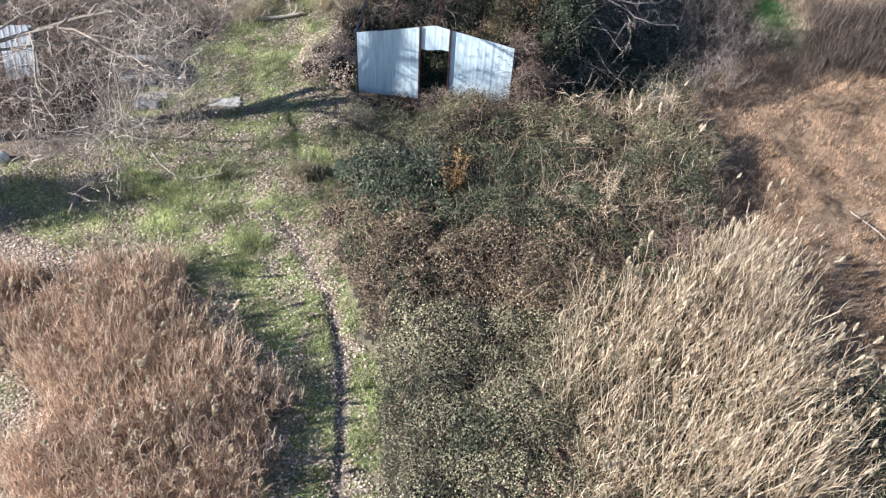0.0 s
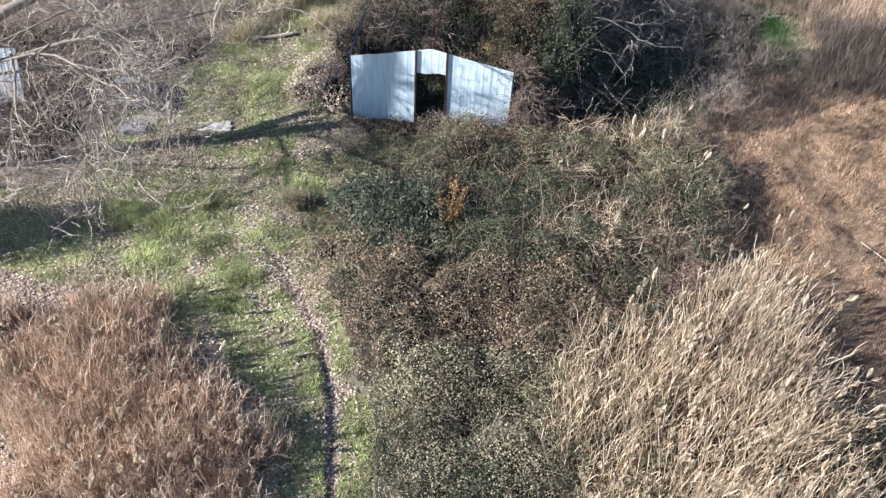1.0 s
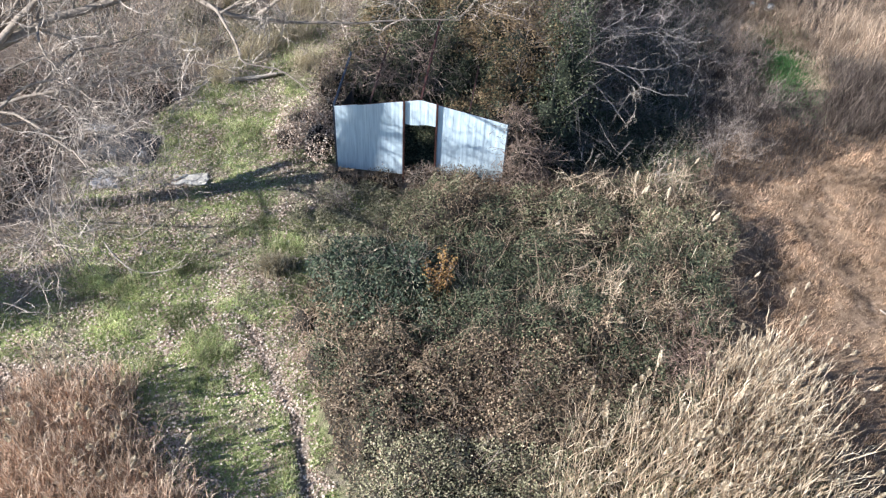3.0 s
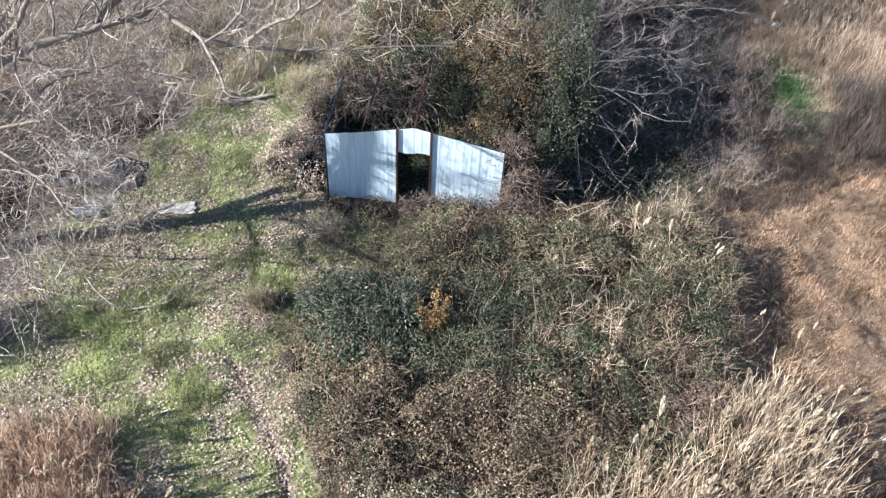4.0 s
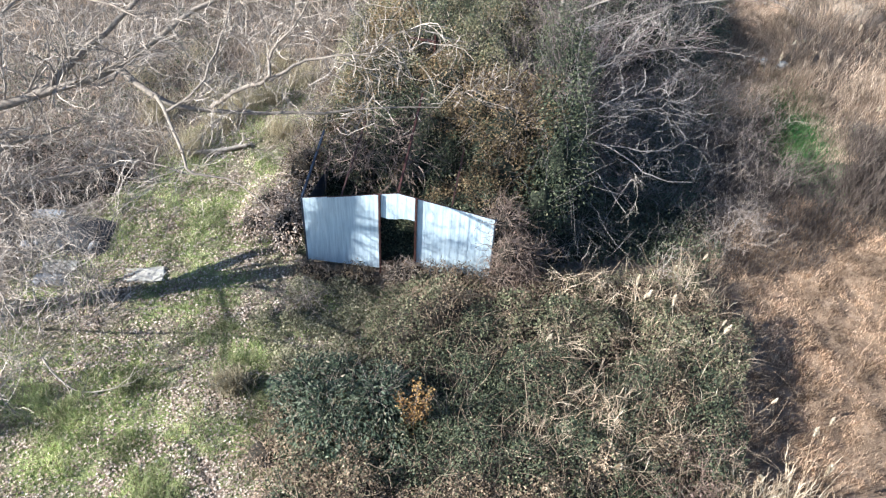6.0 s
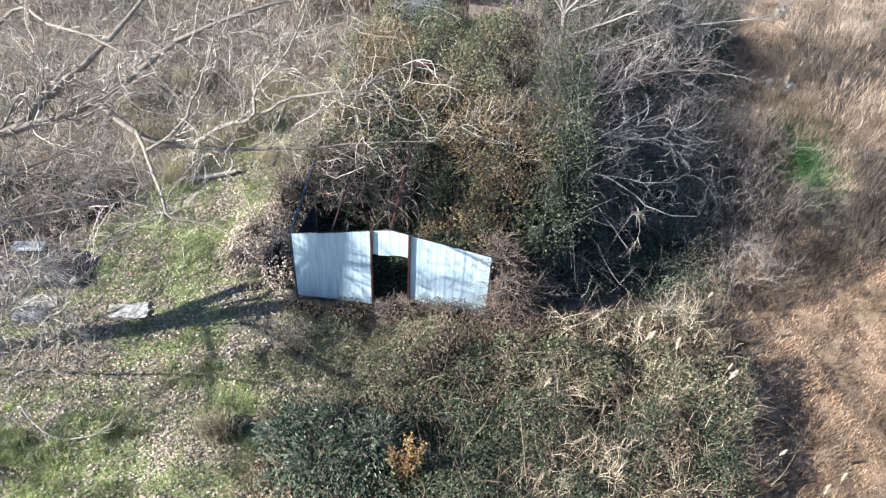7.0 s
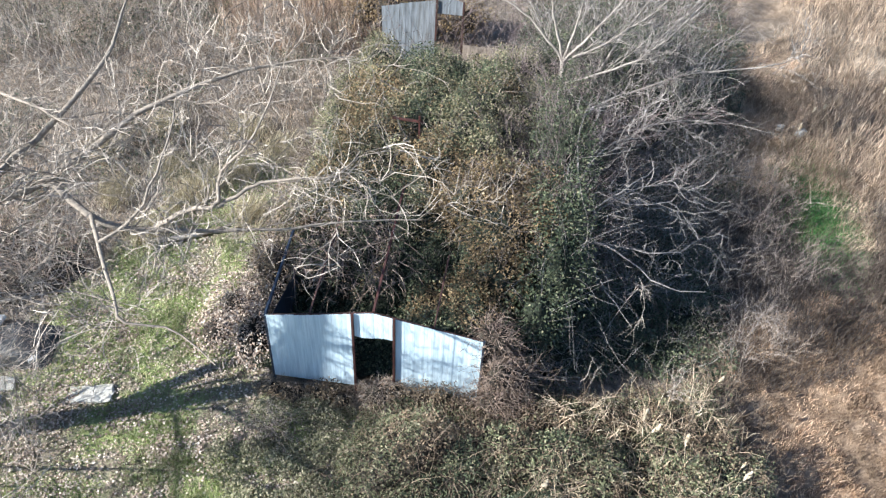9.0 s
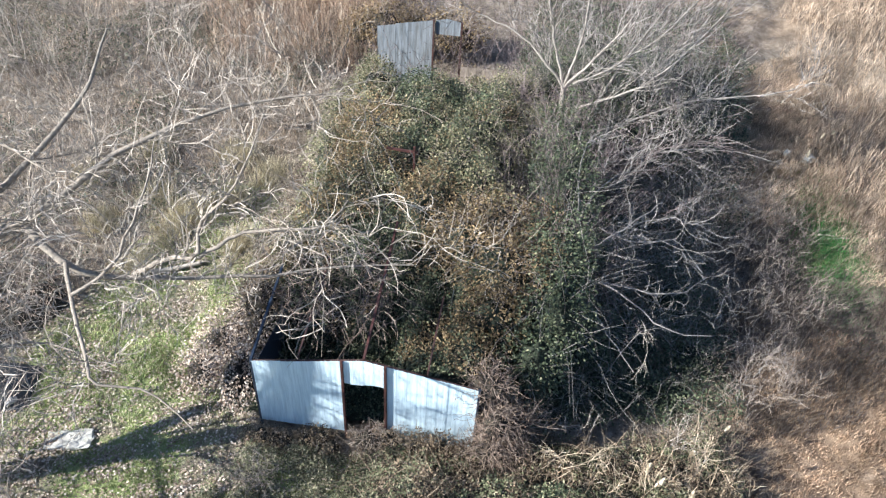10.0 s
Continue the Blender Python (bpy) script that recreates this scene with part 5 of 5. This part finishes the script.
brushwood("shade_brushwood", "thin grey stalks in the shade beside the shed", [(4.2, 28.6), (8.6, 28.4), (9.6, 29.6), (9.4, 33.0), (8.6, 37.0), (4.5, 37.0), (3.8, 30.0)], 330, 1.7, M_TWIG_DARK, (5, 6), 0.3, 0.012)
brushwood("corner_brushwood", "few thin dark stalks in the deep shade by the shed", [(3.6, 25.6), (8.8, 26.2), (8.8, 28.6), (4.0, 28.6)], 60, 1.0, M_TWIG_DARK, (3, 3))
brushwood("shade_edge_brushwood", "grey-brown dead weed stalks along the shade", [(8.2, 26.6), (11.4, 27.6), (12.2, 31.0), (11.6, 37.0), (8.6, 37.0), (9.0, 30.0)], 420, 1.0, M_TWIG_BROWN, (4, 4), 0.25, 0.009)
brushwood("field_edge_brushwood", "brown dead weeds along the edge of the dry field", [(8.2, 16.8), (8.8, 20.0), (8.8, 24.0), (8.4, 26.5), (7.0, 25.5), (6.8, 20.0), (6.0, 17.0)], 270, 0.95, M_STEM, (4, 4))


# ---- fallen wood ----
def fallen(name, label, points, r0, r1, material, n=8):
    t = thing(name, label, "branch")
    K = 12
    P = spline([(x, y, float(gz(x, y)) + z) for x, y, z in points], K)[None]
    R = np.linspace(r0, r1, K)[None]
    part("stem", mesh_of("stem", *tubes(P, R, 6), material, True), None, t)
    Q, S = side_shoots(P, R, n, (0.3, 0.9), 5, 0.8, 0.1, 0.25, 0.05, 0.3, 0.6, 0.4, 0.005)
    for k in range(n):
        part("twig", mesh_of("twig", *tubes(Q[k:k + 1], S[k:k + 1], 4), material), None, t)


_r = random.Random(31)
for k in range(16):
    dead_tuft("dry_tuft", "spray of pale straw-coloured stalks among brambles", _r.uniform(3.4, 8.0), _r.uniform(18.2, 24.6), _r.uniform(0.7, 1.1), 11, 0.9, M_REED_R, (_r.gauss(0.2, 0.5), _r.gauss(0, 0.4), 0.7), "dry weeds")
fallen("fallen_branch", "pale bare branch lying on the grass", [(-9.0, 20.7, 0.6), (-8.65, 20.4, 0.35), (-8.0, 20.1, 0.12), (-7.3, 20.2, 0.1), (-6.7, 20.5, 0.12)], 0.03, 0.012, M_TWIG_PALE)
fallen("fallen_log", "pale fallen log at the back of the clearing", [(-7.9, 29.9, 0.1), (-6.9, 30.2, 0.12), (-6.1, 30.5, 0.12)], 0.09, 0.06, M_TWIG_PALE, 3)
fallen("fallen_branch", "thin pale branch in the dry field", [(13.0, 20.6, 0.12), (13.6, 19.6, 0.15), (14.0, 18.7, 0.1)], 0.02, 0.01, M_TWIG_PALE, 3)


# ---- reeds ----
def plume_mesh(seed):
    """A feathery reed head: a thin spine with many drooping wisps."""
    g = np.random.default_rng(seed)
    n = 120
    s = g.uniform(0, 1, n)
    wide = 0.062 * np.sin(np.pi * np.clip(s * 0.9 + 0.08, 0, 1)) + 0.006
    a = g.uniform(0, 2 * np.pi, n)
    base = np.stack([0.09 * s ** 2, np.zeros(n), s * 0.30], 1)
    out = np.stack([np.cos(a) * wide * 1.1 + 0.012, np.sin(a) * wide * 1.1, 0.06 + 0.03 * g.random(n)], 1)
    side = np.stack([-np.sin(a), np.cos(a), np.zeros(n)], 1) * 0.02
    v = np.stack([base, base + out * 0.6 + side, base + out * 1.2, base + out * 0.6 - side], 1).reshape(-1, 3)
    i = np.arange(n)[:, None] * 4
    return mesh_of("plume", v, np.concatenate([i + (0, 1, 2), i + (0, 2, 3)], 1).reshape(-1, 3), M_PLUME)


PLUMES = [plume_mesh(s) for s in range(5)]


def reed_bed(name, label, poly, n, high, material, heads, lean=(0.1, 0.0), loose=0.14, leafy_n=4, fuzz=0, thickness=0.006, wild=0.7, fuzz_high=0.6, edge=0.9):
    t = thing(name, label, "reeds", kind="stuff")
    x, y = scatter(poly, n, wild)
    h = high * (0.3 + 0.7 * fbm(x, y, 1.7, 41) + 0.5 * domes(x, y, 1.5, 9)[0]) * rng.uniform(0.7, 1.12, n)
    h = h * np.clip(0.3 + 0.7 * soft_in(poly, x, y, 0.3 + edge * wild), 0.3, 1)
    tall = rng.choice(n, heads, False)
    h[tall] = np.clip(h[tall] * 1.3, high * 0.95, high * 1.3)
    sway = 1.0 * (fbm(x, y, 1.6, 46) - 0.5)
    way = np.stack([rng.normal(lean[0], loose, n) + sway * 0.25, rng.normal(lean[1], loose, n) + 0.35 * (fbm(x, y, 1.6, 47) - 0.5), np.ones(n)], 1)
    k = 5
    P = shoots(on_ground(x, y), way, h, k, 0.035, 0.0)
    bow = np.linspace(0, 1, k) ** 2
    P[:, :, 0] += bow[None, :] * (lean[0] * 0.9 * rng.uniform(0.2, 1.8, n) * h)[:, None]
    P[:, :, 2] -= bow[None, :] * (0.10 * h * abs(lean[0]))[:, None]
    R = rng.uniform(0.7, 1.3, (n, 1)) * thickness * np.linspace(1, 0.5, k)[None, :]
    part("stalks", mesh_of("stalks", *tubes(P, R, 3), material), None, t)
    m = n * leafy_n
    who, s = rng.integers(0, n, m), rng.uniform(0.25, 1.0, m) * (k - 1.01)
    i = s.astype(int)
    a = (s - i)[:, None]
    at = P[who, i] * (1 - a) + P[who, i + 1] * a
    at = at[rng.random(m) < 0.9]
    v, f = blades(at, 0.42, 0.014, 1.0, (lean[0] * 1.2, lean[1]))
    part("reed_leaves", mesh_of("reed_leaves", v, f, material), None, t)
    if fuzz:
        fx, fy = scatter(poly, fuzz, wild)
        v, f = blades(on_ground(fx, fy), fuzz_high * (0.6 + 0.8 * fbm(fx, fy, 1.5, 44)) * np.clip(0.35 + 0.65 * soft_in(poly, fx, fy, 0.3 + edge * wild), 0.3, 1), 0.012, 1.0)
        part("undergrowth", mesh_of("undergrowth", v, f, material), None, t)
    for j in tall:
        ob = part("plume", PLUMES[int(rng.integers(0, 5))], None, t)
        d = Vector(P[j, -1] - P[j, -2])
        ob.matrix_world = Matrix.LocRotScale(Vector(P[j, -1]), (d + Vector((0.12, 0, 0))).to_track_quat("Z", "X"), Vector((1, 1, 1)) * float(rng.uniform(0.55, 1.0)))
    return t


REEDS_LEFT = [(-2.7, 8.0), (-2.9, 11.2), (-3.7, 13.1), (-5.4, 14.6), (-7.0, 16.3), (-9.6, 16.7), (-11.0, 14.2), (-9.6, 12.4), (-9.0, 10.5), (-9.0, 8.0)]
REEDS_LEFT_FAR = [(-9.8, 12.9), (-11.2, 14.3), (-10.8, 15.8), (-13.5, 15.5), (-14.0, 12.8), (-12.0, 12.2)]
REEDS_RIGHT = [(3.5, 8.3), (3.5, 12.0), (3.5, 14.5), (3.9, 15.4), (5.4, 15.7), (6.6, 16.6), (8.1, 18.4), (9.9, 18.2), (10.3, 15.0), (9.9, 12.0), (9.6, 9.0), (9.2, 8.3)]
reed_bed("russet_reed_bed", "dense russet-brown dead reeds with fluffy cream plumes", REEDS_LEFT, 3600, 1.35, M_REED_L, 120, (0.06, 0.0), 0.34, 5, 13000, 0.0075, 1.5, 0.7, 1.2)
reed_bed("russet_reed_bed", "dense russet-brown dead reeds with few plumes", REEDS_LEFT_FAR, 1500, 1.4, M_REED_L, 5, (0.06, 0.0), 0.32, 5, 8000, 0.0065, 0.9, 0.8, 1.6)
reed_bed("straw_reed_bed", "tall bleached straw-coloured reeds bent by wind with cream plumes", REEDS_RIGHT, 3000, 2.3, M_REED_R, 220, (0.02, 0.0), 0.3, 4, 3000, 0.0095, 0.8)
reed_bed("far_reed_bed", "golden tan dead reeds and grass beyond the dry field", [(12.7, 36.6), (13.4, 34.8), (14.2, 33.2), (17.0, 33.0), (25.0, 34.0), (26.0, 52.0), (16.5, 52.0), (14.6, 44.0), (13.6, 41.0)], 2200, 1.0, M_REED_FAR, 12, (-0.06, 0.0), 0.3, 4, 16000, 0.009, 1.0, 0.55)
reed_bed("brown_reed_bed", "grey-brown dead reeds, partly darkened for shade, at the edge of the dry field", [(14.0, 28.6), (24.0, 28.0), (25.0, 33.4), (14.4, 32.6)], 1700, 1.7, M_REED_BROWN_SHADED, 8, (0.0, 0.0), 0.4, 4, 9000, 0.009, 1.2, 1.0)
reed_bed("scattered_reeds", "thin scatter of pale broken reeds among brambles", [(3.2, 17.0), (8.4, 17.5), (8.6, 25.0), (3.0, 24.5)], 230, 1.6, M_REED_R, 14, (0.05, 0.0), 0.45, 5, 0, 0.0085, 0.6)
reed_bed("back_reed_bed", "russet dead reeds behind the clearing", [(-8.5, 41.0), (-2.0, 41.0), (-1.0, 52.0), (-10.0, 52.0)], 1500, 2.2, M_REED_L, 0, (0.0, 0.0), 0.18, 5, 7000, 0.009, 1.0, 1.0)


# ---- grass, litter and dry weeds ----
def grass_patch(name, label, x, y, length, width, material, lean=0.7, category="grass", wind=(0.1, 0.0)):
    t = part(name, mesh_of(name, *blades(on_ground(x, y, -0.01), length, width, lean, wind, False), material))
    tagged(t, label, category, kind="stuff")


def build_grass():
    xs, ys = [], []
    for g, n in zip(GREENS[:5] + GREENS[6:], (60000, 36000, 14000, 34000, 20000, 7000)):
        x, y = scatter(g, n, 1.2)
        x, y = x + rng.normal(0, 0.35, n), y + rng.normal(0, 0.35, n)
        ok = rng.random(n) < np.clip((fbm(x, y, 0.9, 9) - 0.36) * 5, 0.08, 1)
        x, y = x[ok], y[ok]
        xs.append(x)
        ys.append(y)
    x, y = scatter(CLEARING, 135000, 0.8)
    ok = rng.random(len(x)) < np.clip((fbm(x, y, 1.1, 8) - 0.36) * 5, 0.42, 1)
    x, y = np.concatenate(xs + [x[ok]]), np.concatenate(ys + [y[ok]])
    ok = (way_far(x, y) > 0.17) | (y > 18.6)
    x, y = x[ok], y[ok]
    grass_patch("green_grass", "rough green grass in the clearing and along the path", x, y, 0.03 + 0.30 * np.clip(fbm(x, y, 0.5, 9), 0, 1) ** 2, 0.017, M_GRASS, 0.9)
    x, y = scatter(FIELD, 8200, 0.9)
    n = rng.integers(8, 34, len(x))
    high = np.repeat(rng.uniform(0.08, 0.22, len(x)) * (0.5 + fbm(x, y, 2.4, 6)), n)
    tx, ty = np.repeat(x, n), np.repeat(y, n)
    tx, ty = tx + rng.normal(0, 0.085, len(tx)), ty + rng.normal(0, 0.085, len(ty))
    a, b = scatter(FIELD, 24000, 0.9)
    grass_patch("dry_field_grass", "matted orange-brown dry grass of the field", np.concatenate([tx, a]), np.concatenate([ty, b]), np.concatenate([high, np.full(len(a), 0.07)]), 0.017, M_DRY, 0.7, "grass", (0.05, 0))
    x, y = rng.normal(13.1, 0.7, 15000), rng.normal(33.3, 1.6, 15000)
    grass_patch("lush_grass", "strip of lush deep green grass beside the reeds", x, y, 0.12, 0.016, M_LUSH, 0.7)
    x, y = scatter([(8.8, 26.0), (12.0, 26.8), (15.0, 28.0), (15.0, 44.0), (12.5, 44.0), (9.6, 34.0)], 50000, 1.0)
    ok = rng.random(len(x)) > np.exp(-((x - 13.2) / 1.0) ** 2 - ((y - 33.4) / 2.2) ** 2)
    x, y = x[ok], y[ok]
    # Pale weeds where sun falls; shade is put into the others' darker colour
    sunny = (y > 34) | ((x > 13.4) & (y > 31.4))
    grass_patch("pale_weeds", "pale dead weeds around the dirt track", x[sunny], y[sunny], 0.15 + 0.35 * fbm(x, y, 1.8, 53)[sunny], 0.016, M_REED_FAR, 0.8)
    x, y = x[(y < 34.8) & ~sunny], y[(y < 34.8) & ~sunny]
    grass_patch("shaded_grey_weeds", "grey-brown dead weeds by the field, darkened to stand for shade", x, y, 0.12 + 0.35 * fbm(x, y, 1.8, 53), 0.016, M_REED_BROWN_SHADED, 0.7)
    cx = np.array([-6.7, -5.9, -5.1, -8.2, -8.0, -7.0, -7.3, -4.9, -9.5, -6.2, -10.5, -9.0])
    cy = np.array([32.7, 33.3, 31.4, 33.3, 30.2, 32.4, 31.7, 34.8, 31.8, 35.6, 33.8, 35.5])
    pick = rng.integers(0, len(cx), 9000)
    x, y = cx[pick] + rng.normal(0, 0.32, 9000), cy[pick] + rng.normal(0, 0.32, 9000)
    grass_patch("pale_tussocks", "pale straw-coloured grass tussocks behind the clearing", x, y, 0.75, 0.016, M_STRAW, 0.7)
    x, y = scatter(BACK_LEFT, 30000, 1.0)
    grass_patch("brown_weeds", "dead brown weeds among brushwood", x, y, 0.2 + 0.5 * fbm(x, y, 2.0, 54), 0.018, M_REED_FAR, 0.8)


build_grass()


def shade_cover():
    # Dark cover by the shed; towards the rear its colour stands for shade
    x, y = scatter([(3.4, 25.8), (8.8, 26.2), (9.6, 29.0), (9.6, 33.0), (11.5, 37.0), (12.8, 48.0), (4.0, 48.0), (3.6, 33.0)], 56000, 0.9)
    h = 0.1 + 0.6 * fbm(x, y, 1.3, 91)
    p = on_ground(x, y, h * rng.random(len(x)) ** 0.5)
    tagged(part("ground_cover", mesh_of("ground_cover", *leaves(p, 0.085, 0.6, 0.9), M_DARKIVY)), "dark green creeping ground cover that also stands for the shade there", "ground cover", kind="stuff")


shade_cover()


def build_litter():
    x, y = scatter(CLEARING, 90000, 0.8)
    ok = rng.random(len(x)) < np.clip((fbm(x, y, 1.2, 61) - 0.44) * 5, 0.28, 1) + 0.35 * (way_far(x, y) < 0.22)
    a, b = scatter([(-12.5, 8.0), (-2.6, 8.0), (-2.7, 12.5), (-5.5, 15.6), (-12.5, 17.2)], 36000, 0.6)
    x, y = np.concatenate([x[ok], a]), np.concatenate([y[ok], b])
    p = on_ground(x, y, 0.035)
    tagged(part("leaf_litter", mesh_of("leaf_litter", *leaves(p, 0.068, 0.75, 0.35, 0.3), M_LITTER)), "scattered dead tan and brown leaves on the grass", "leaf litter", kind="stuff")


build_litter()


# ---- loose things ----
def slab(name, label, x, y, w, d, h, turn, material, tip=(0, 0), lift=0.0, seed=0, category="slab"):
    """A rough broken block."""
    bm = bmesh.new()
    box(bm, -w / 2, w / 2, -d / 2, d / 2, 0, h, min(w, d, h) * 0.18)
    bmesh.ops.subdivide_edges(bm, edges=[e for e in bm.edges if e.calc_length() > 0.3], cuts=3, use_grid_fill=True)
    r = random.Random(seed)
    for v in bm.verts:
        v.co += Vector((r.uniform(-1, 1), r.uniform(-1, 1), r.uniform(-0.6, 0.6))) * 0.06
    bmesh.ops.recalc_face_normals(bm, faces=bm.faces)
    ob = part(name, bm, material)
    ob.matrix_world = pose(x, y, float(gz(x, y)) + lift - 0.03, tip[0], tip[1], turn)
    return tagged(ob, label, category)


slab("concrete_slab", "pale broken concrete slab lying in the grass", -7.62, 24.25, 1.05, 0.5, 0.12, 8, M_STONE, seed=1)
slab("concrete_slab", "pale broken concrete slab lying in the grass", -10.1, 24.3, 0.95, 0.45, 0.12, 10, M_STONE, seed=2)
slab("concrete_block", "grey concrete block beside a slab", -10.15, 23.75, 0.8, 0.4, 0.22, 6, M_GREYSTONE, seed=3)


def rubbish_heap():
    t = thing("rubbish_heap", "heap of dark tarpaulin and rubble with a white panel on top", "rubbish heap")
    bm = bmesh.new()
    bmesh.ops.create_grid(bm, x_segments=26, y_segments=16, size=0.5, matrix=Matrix.Diagonal((2.5, 1.5, 1, 1)))
    for v in bm.verts:
        r = max(0.0, 1 - (v.co.x / 1.25) ** 4) * max(0.0, 1 - (v.co.y / 0.75) ** 4)
        v.co.z = 0.5 * r * (0.55 + 0.9 * float(fbm(v.co.x, v.co.y, 0.9, 81))) + 0.05 * float(vnoise(v.co.x, v.co.y, 0.3, 3)) - 0.05
    bmesh.ops.solidify(bm, geom=bm.faces[:], thickness=0.02)
    part("tarpaulin", bm, M_TARP, t, "crumpled dark tarpaulin")
    bm = bmesh.new()
    box(bm, -0.45, 0.45, -0.25, 0.25, 0, 0.1, 0.03)
    bm.transform(pose(-0.7, 0.5, 0.38, -18, 4, 5))
    part("panel", bm, M_WHITECLOTH, t, "dirty white panel")
    for k in range(7):
        bm = bmesh.new()
        box(bm, -0.16, 0.16, -0.1, 0.1, 0, 0.14, 0.03)
        bm.transform(pose(-1.0 + 0.32 * k, -0.6 + 0.12 * (k % 3), 0.18, 10 * k, 7 * k, 33 * k))
        part("rubble", bm, M_GREYSTONE, t)
    t.matrix_world = pose(-10.3, 25.6, float(gz(-10.3, 25.6)), 0, 0, 3)


rubbish_heap()


def leaning_sheet():
    t = thing("leaning_sheet", "weathered pale steel sheet leaning among twigs", "steel sheet")
    bm = ribbed(-0.55, 0.55, lambda u: 0.0, lambda u: 2.3, 0.0, 0.2, 0.01)
    part("sheet", bm, M_PALE_SHEET, t)
    part("rail", bar((-0.55, 0.05, 1.2), (0.55, 0.05, 1.2), 0.04, 0.04), M_DARKRUST, t)
    t.matrix_world = pose(-14.3, 23.8, float(gz(-14.3, 23.8)), -22, 0, 8)


leaning_sheet()


def sack():
    bm = bmesh.new()
    bmesh.ops.create_uvsphere(bm, u_segments=18, v_segments=10, radius=0.27, matrix=Matrix.Diagonal((1.0, 0.75, 0.8, 1)))
    for v in bm.verts:
        v.co *= 0.85 + 0.35 * float(fbm(v.co.x + v.co.z, v.co.y * 1.3 - v.co.z, 0.25, 83))
    ob = part("white_sack", bm, M_WHITECLOTH)
    for f in ob.data.polygons:
        f.use_smooth = True
    ob.matrix_world = pose(-13.7, 20.3, float(gz(-13.7, 20.3)) + 0.14, 0, 0, 20)
    tagged(ob, "crumpled white plastic sack on the ground", "sack")


sack()
slab("pale_stone", "small pale stone beside the dirt track", 13.5, 37.2, 0.42, 0.28, 0.22, 20, M_STONE, seed=5, category="stone")
slab("pale_stone", "small pale stone beside the dirt track", 12.9, 37.7, 0.26, 0.2, 0.16, 60, M_STONE, seed=6, category="stone")
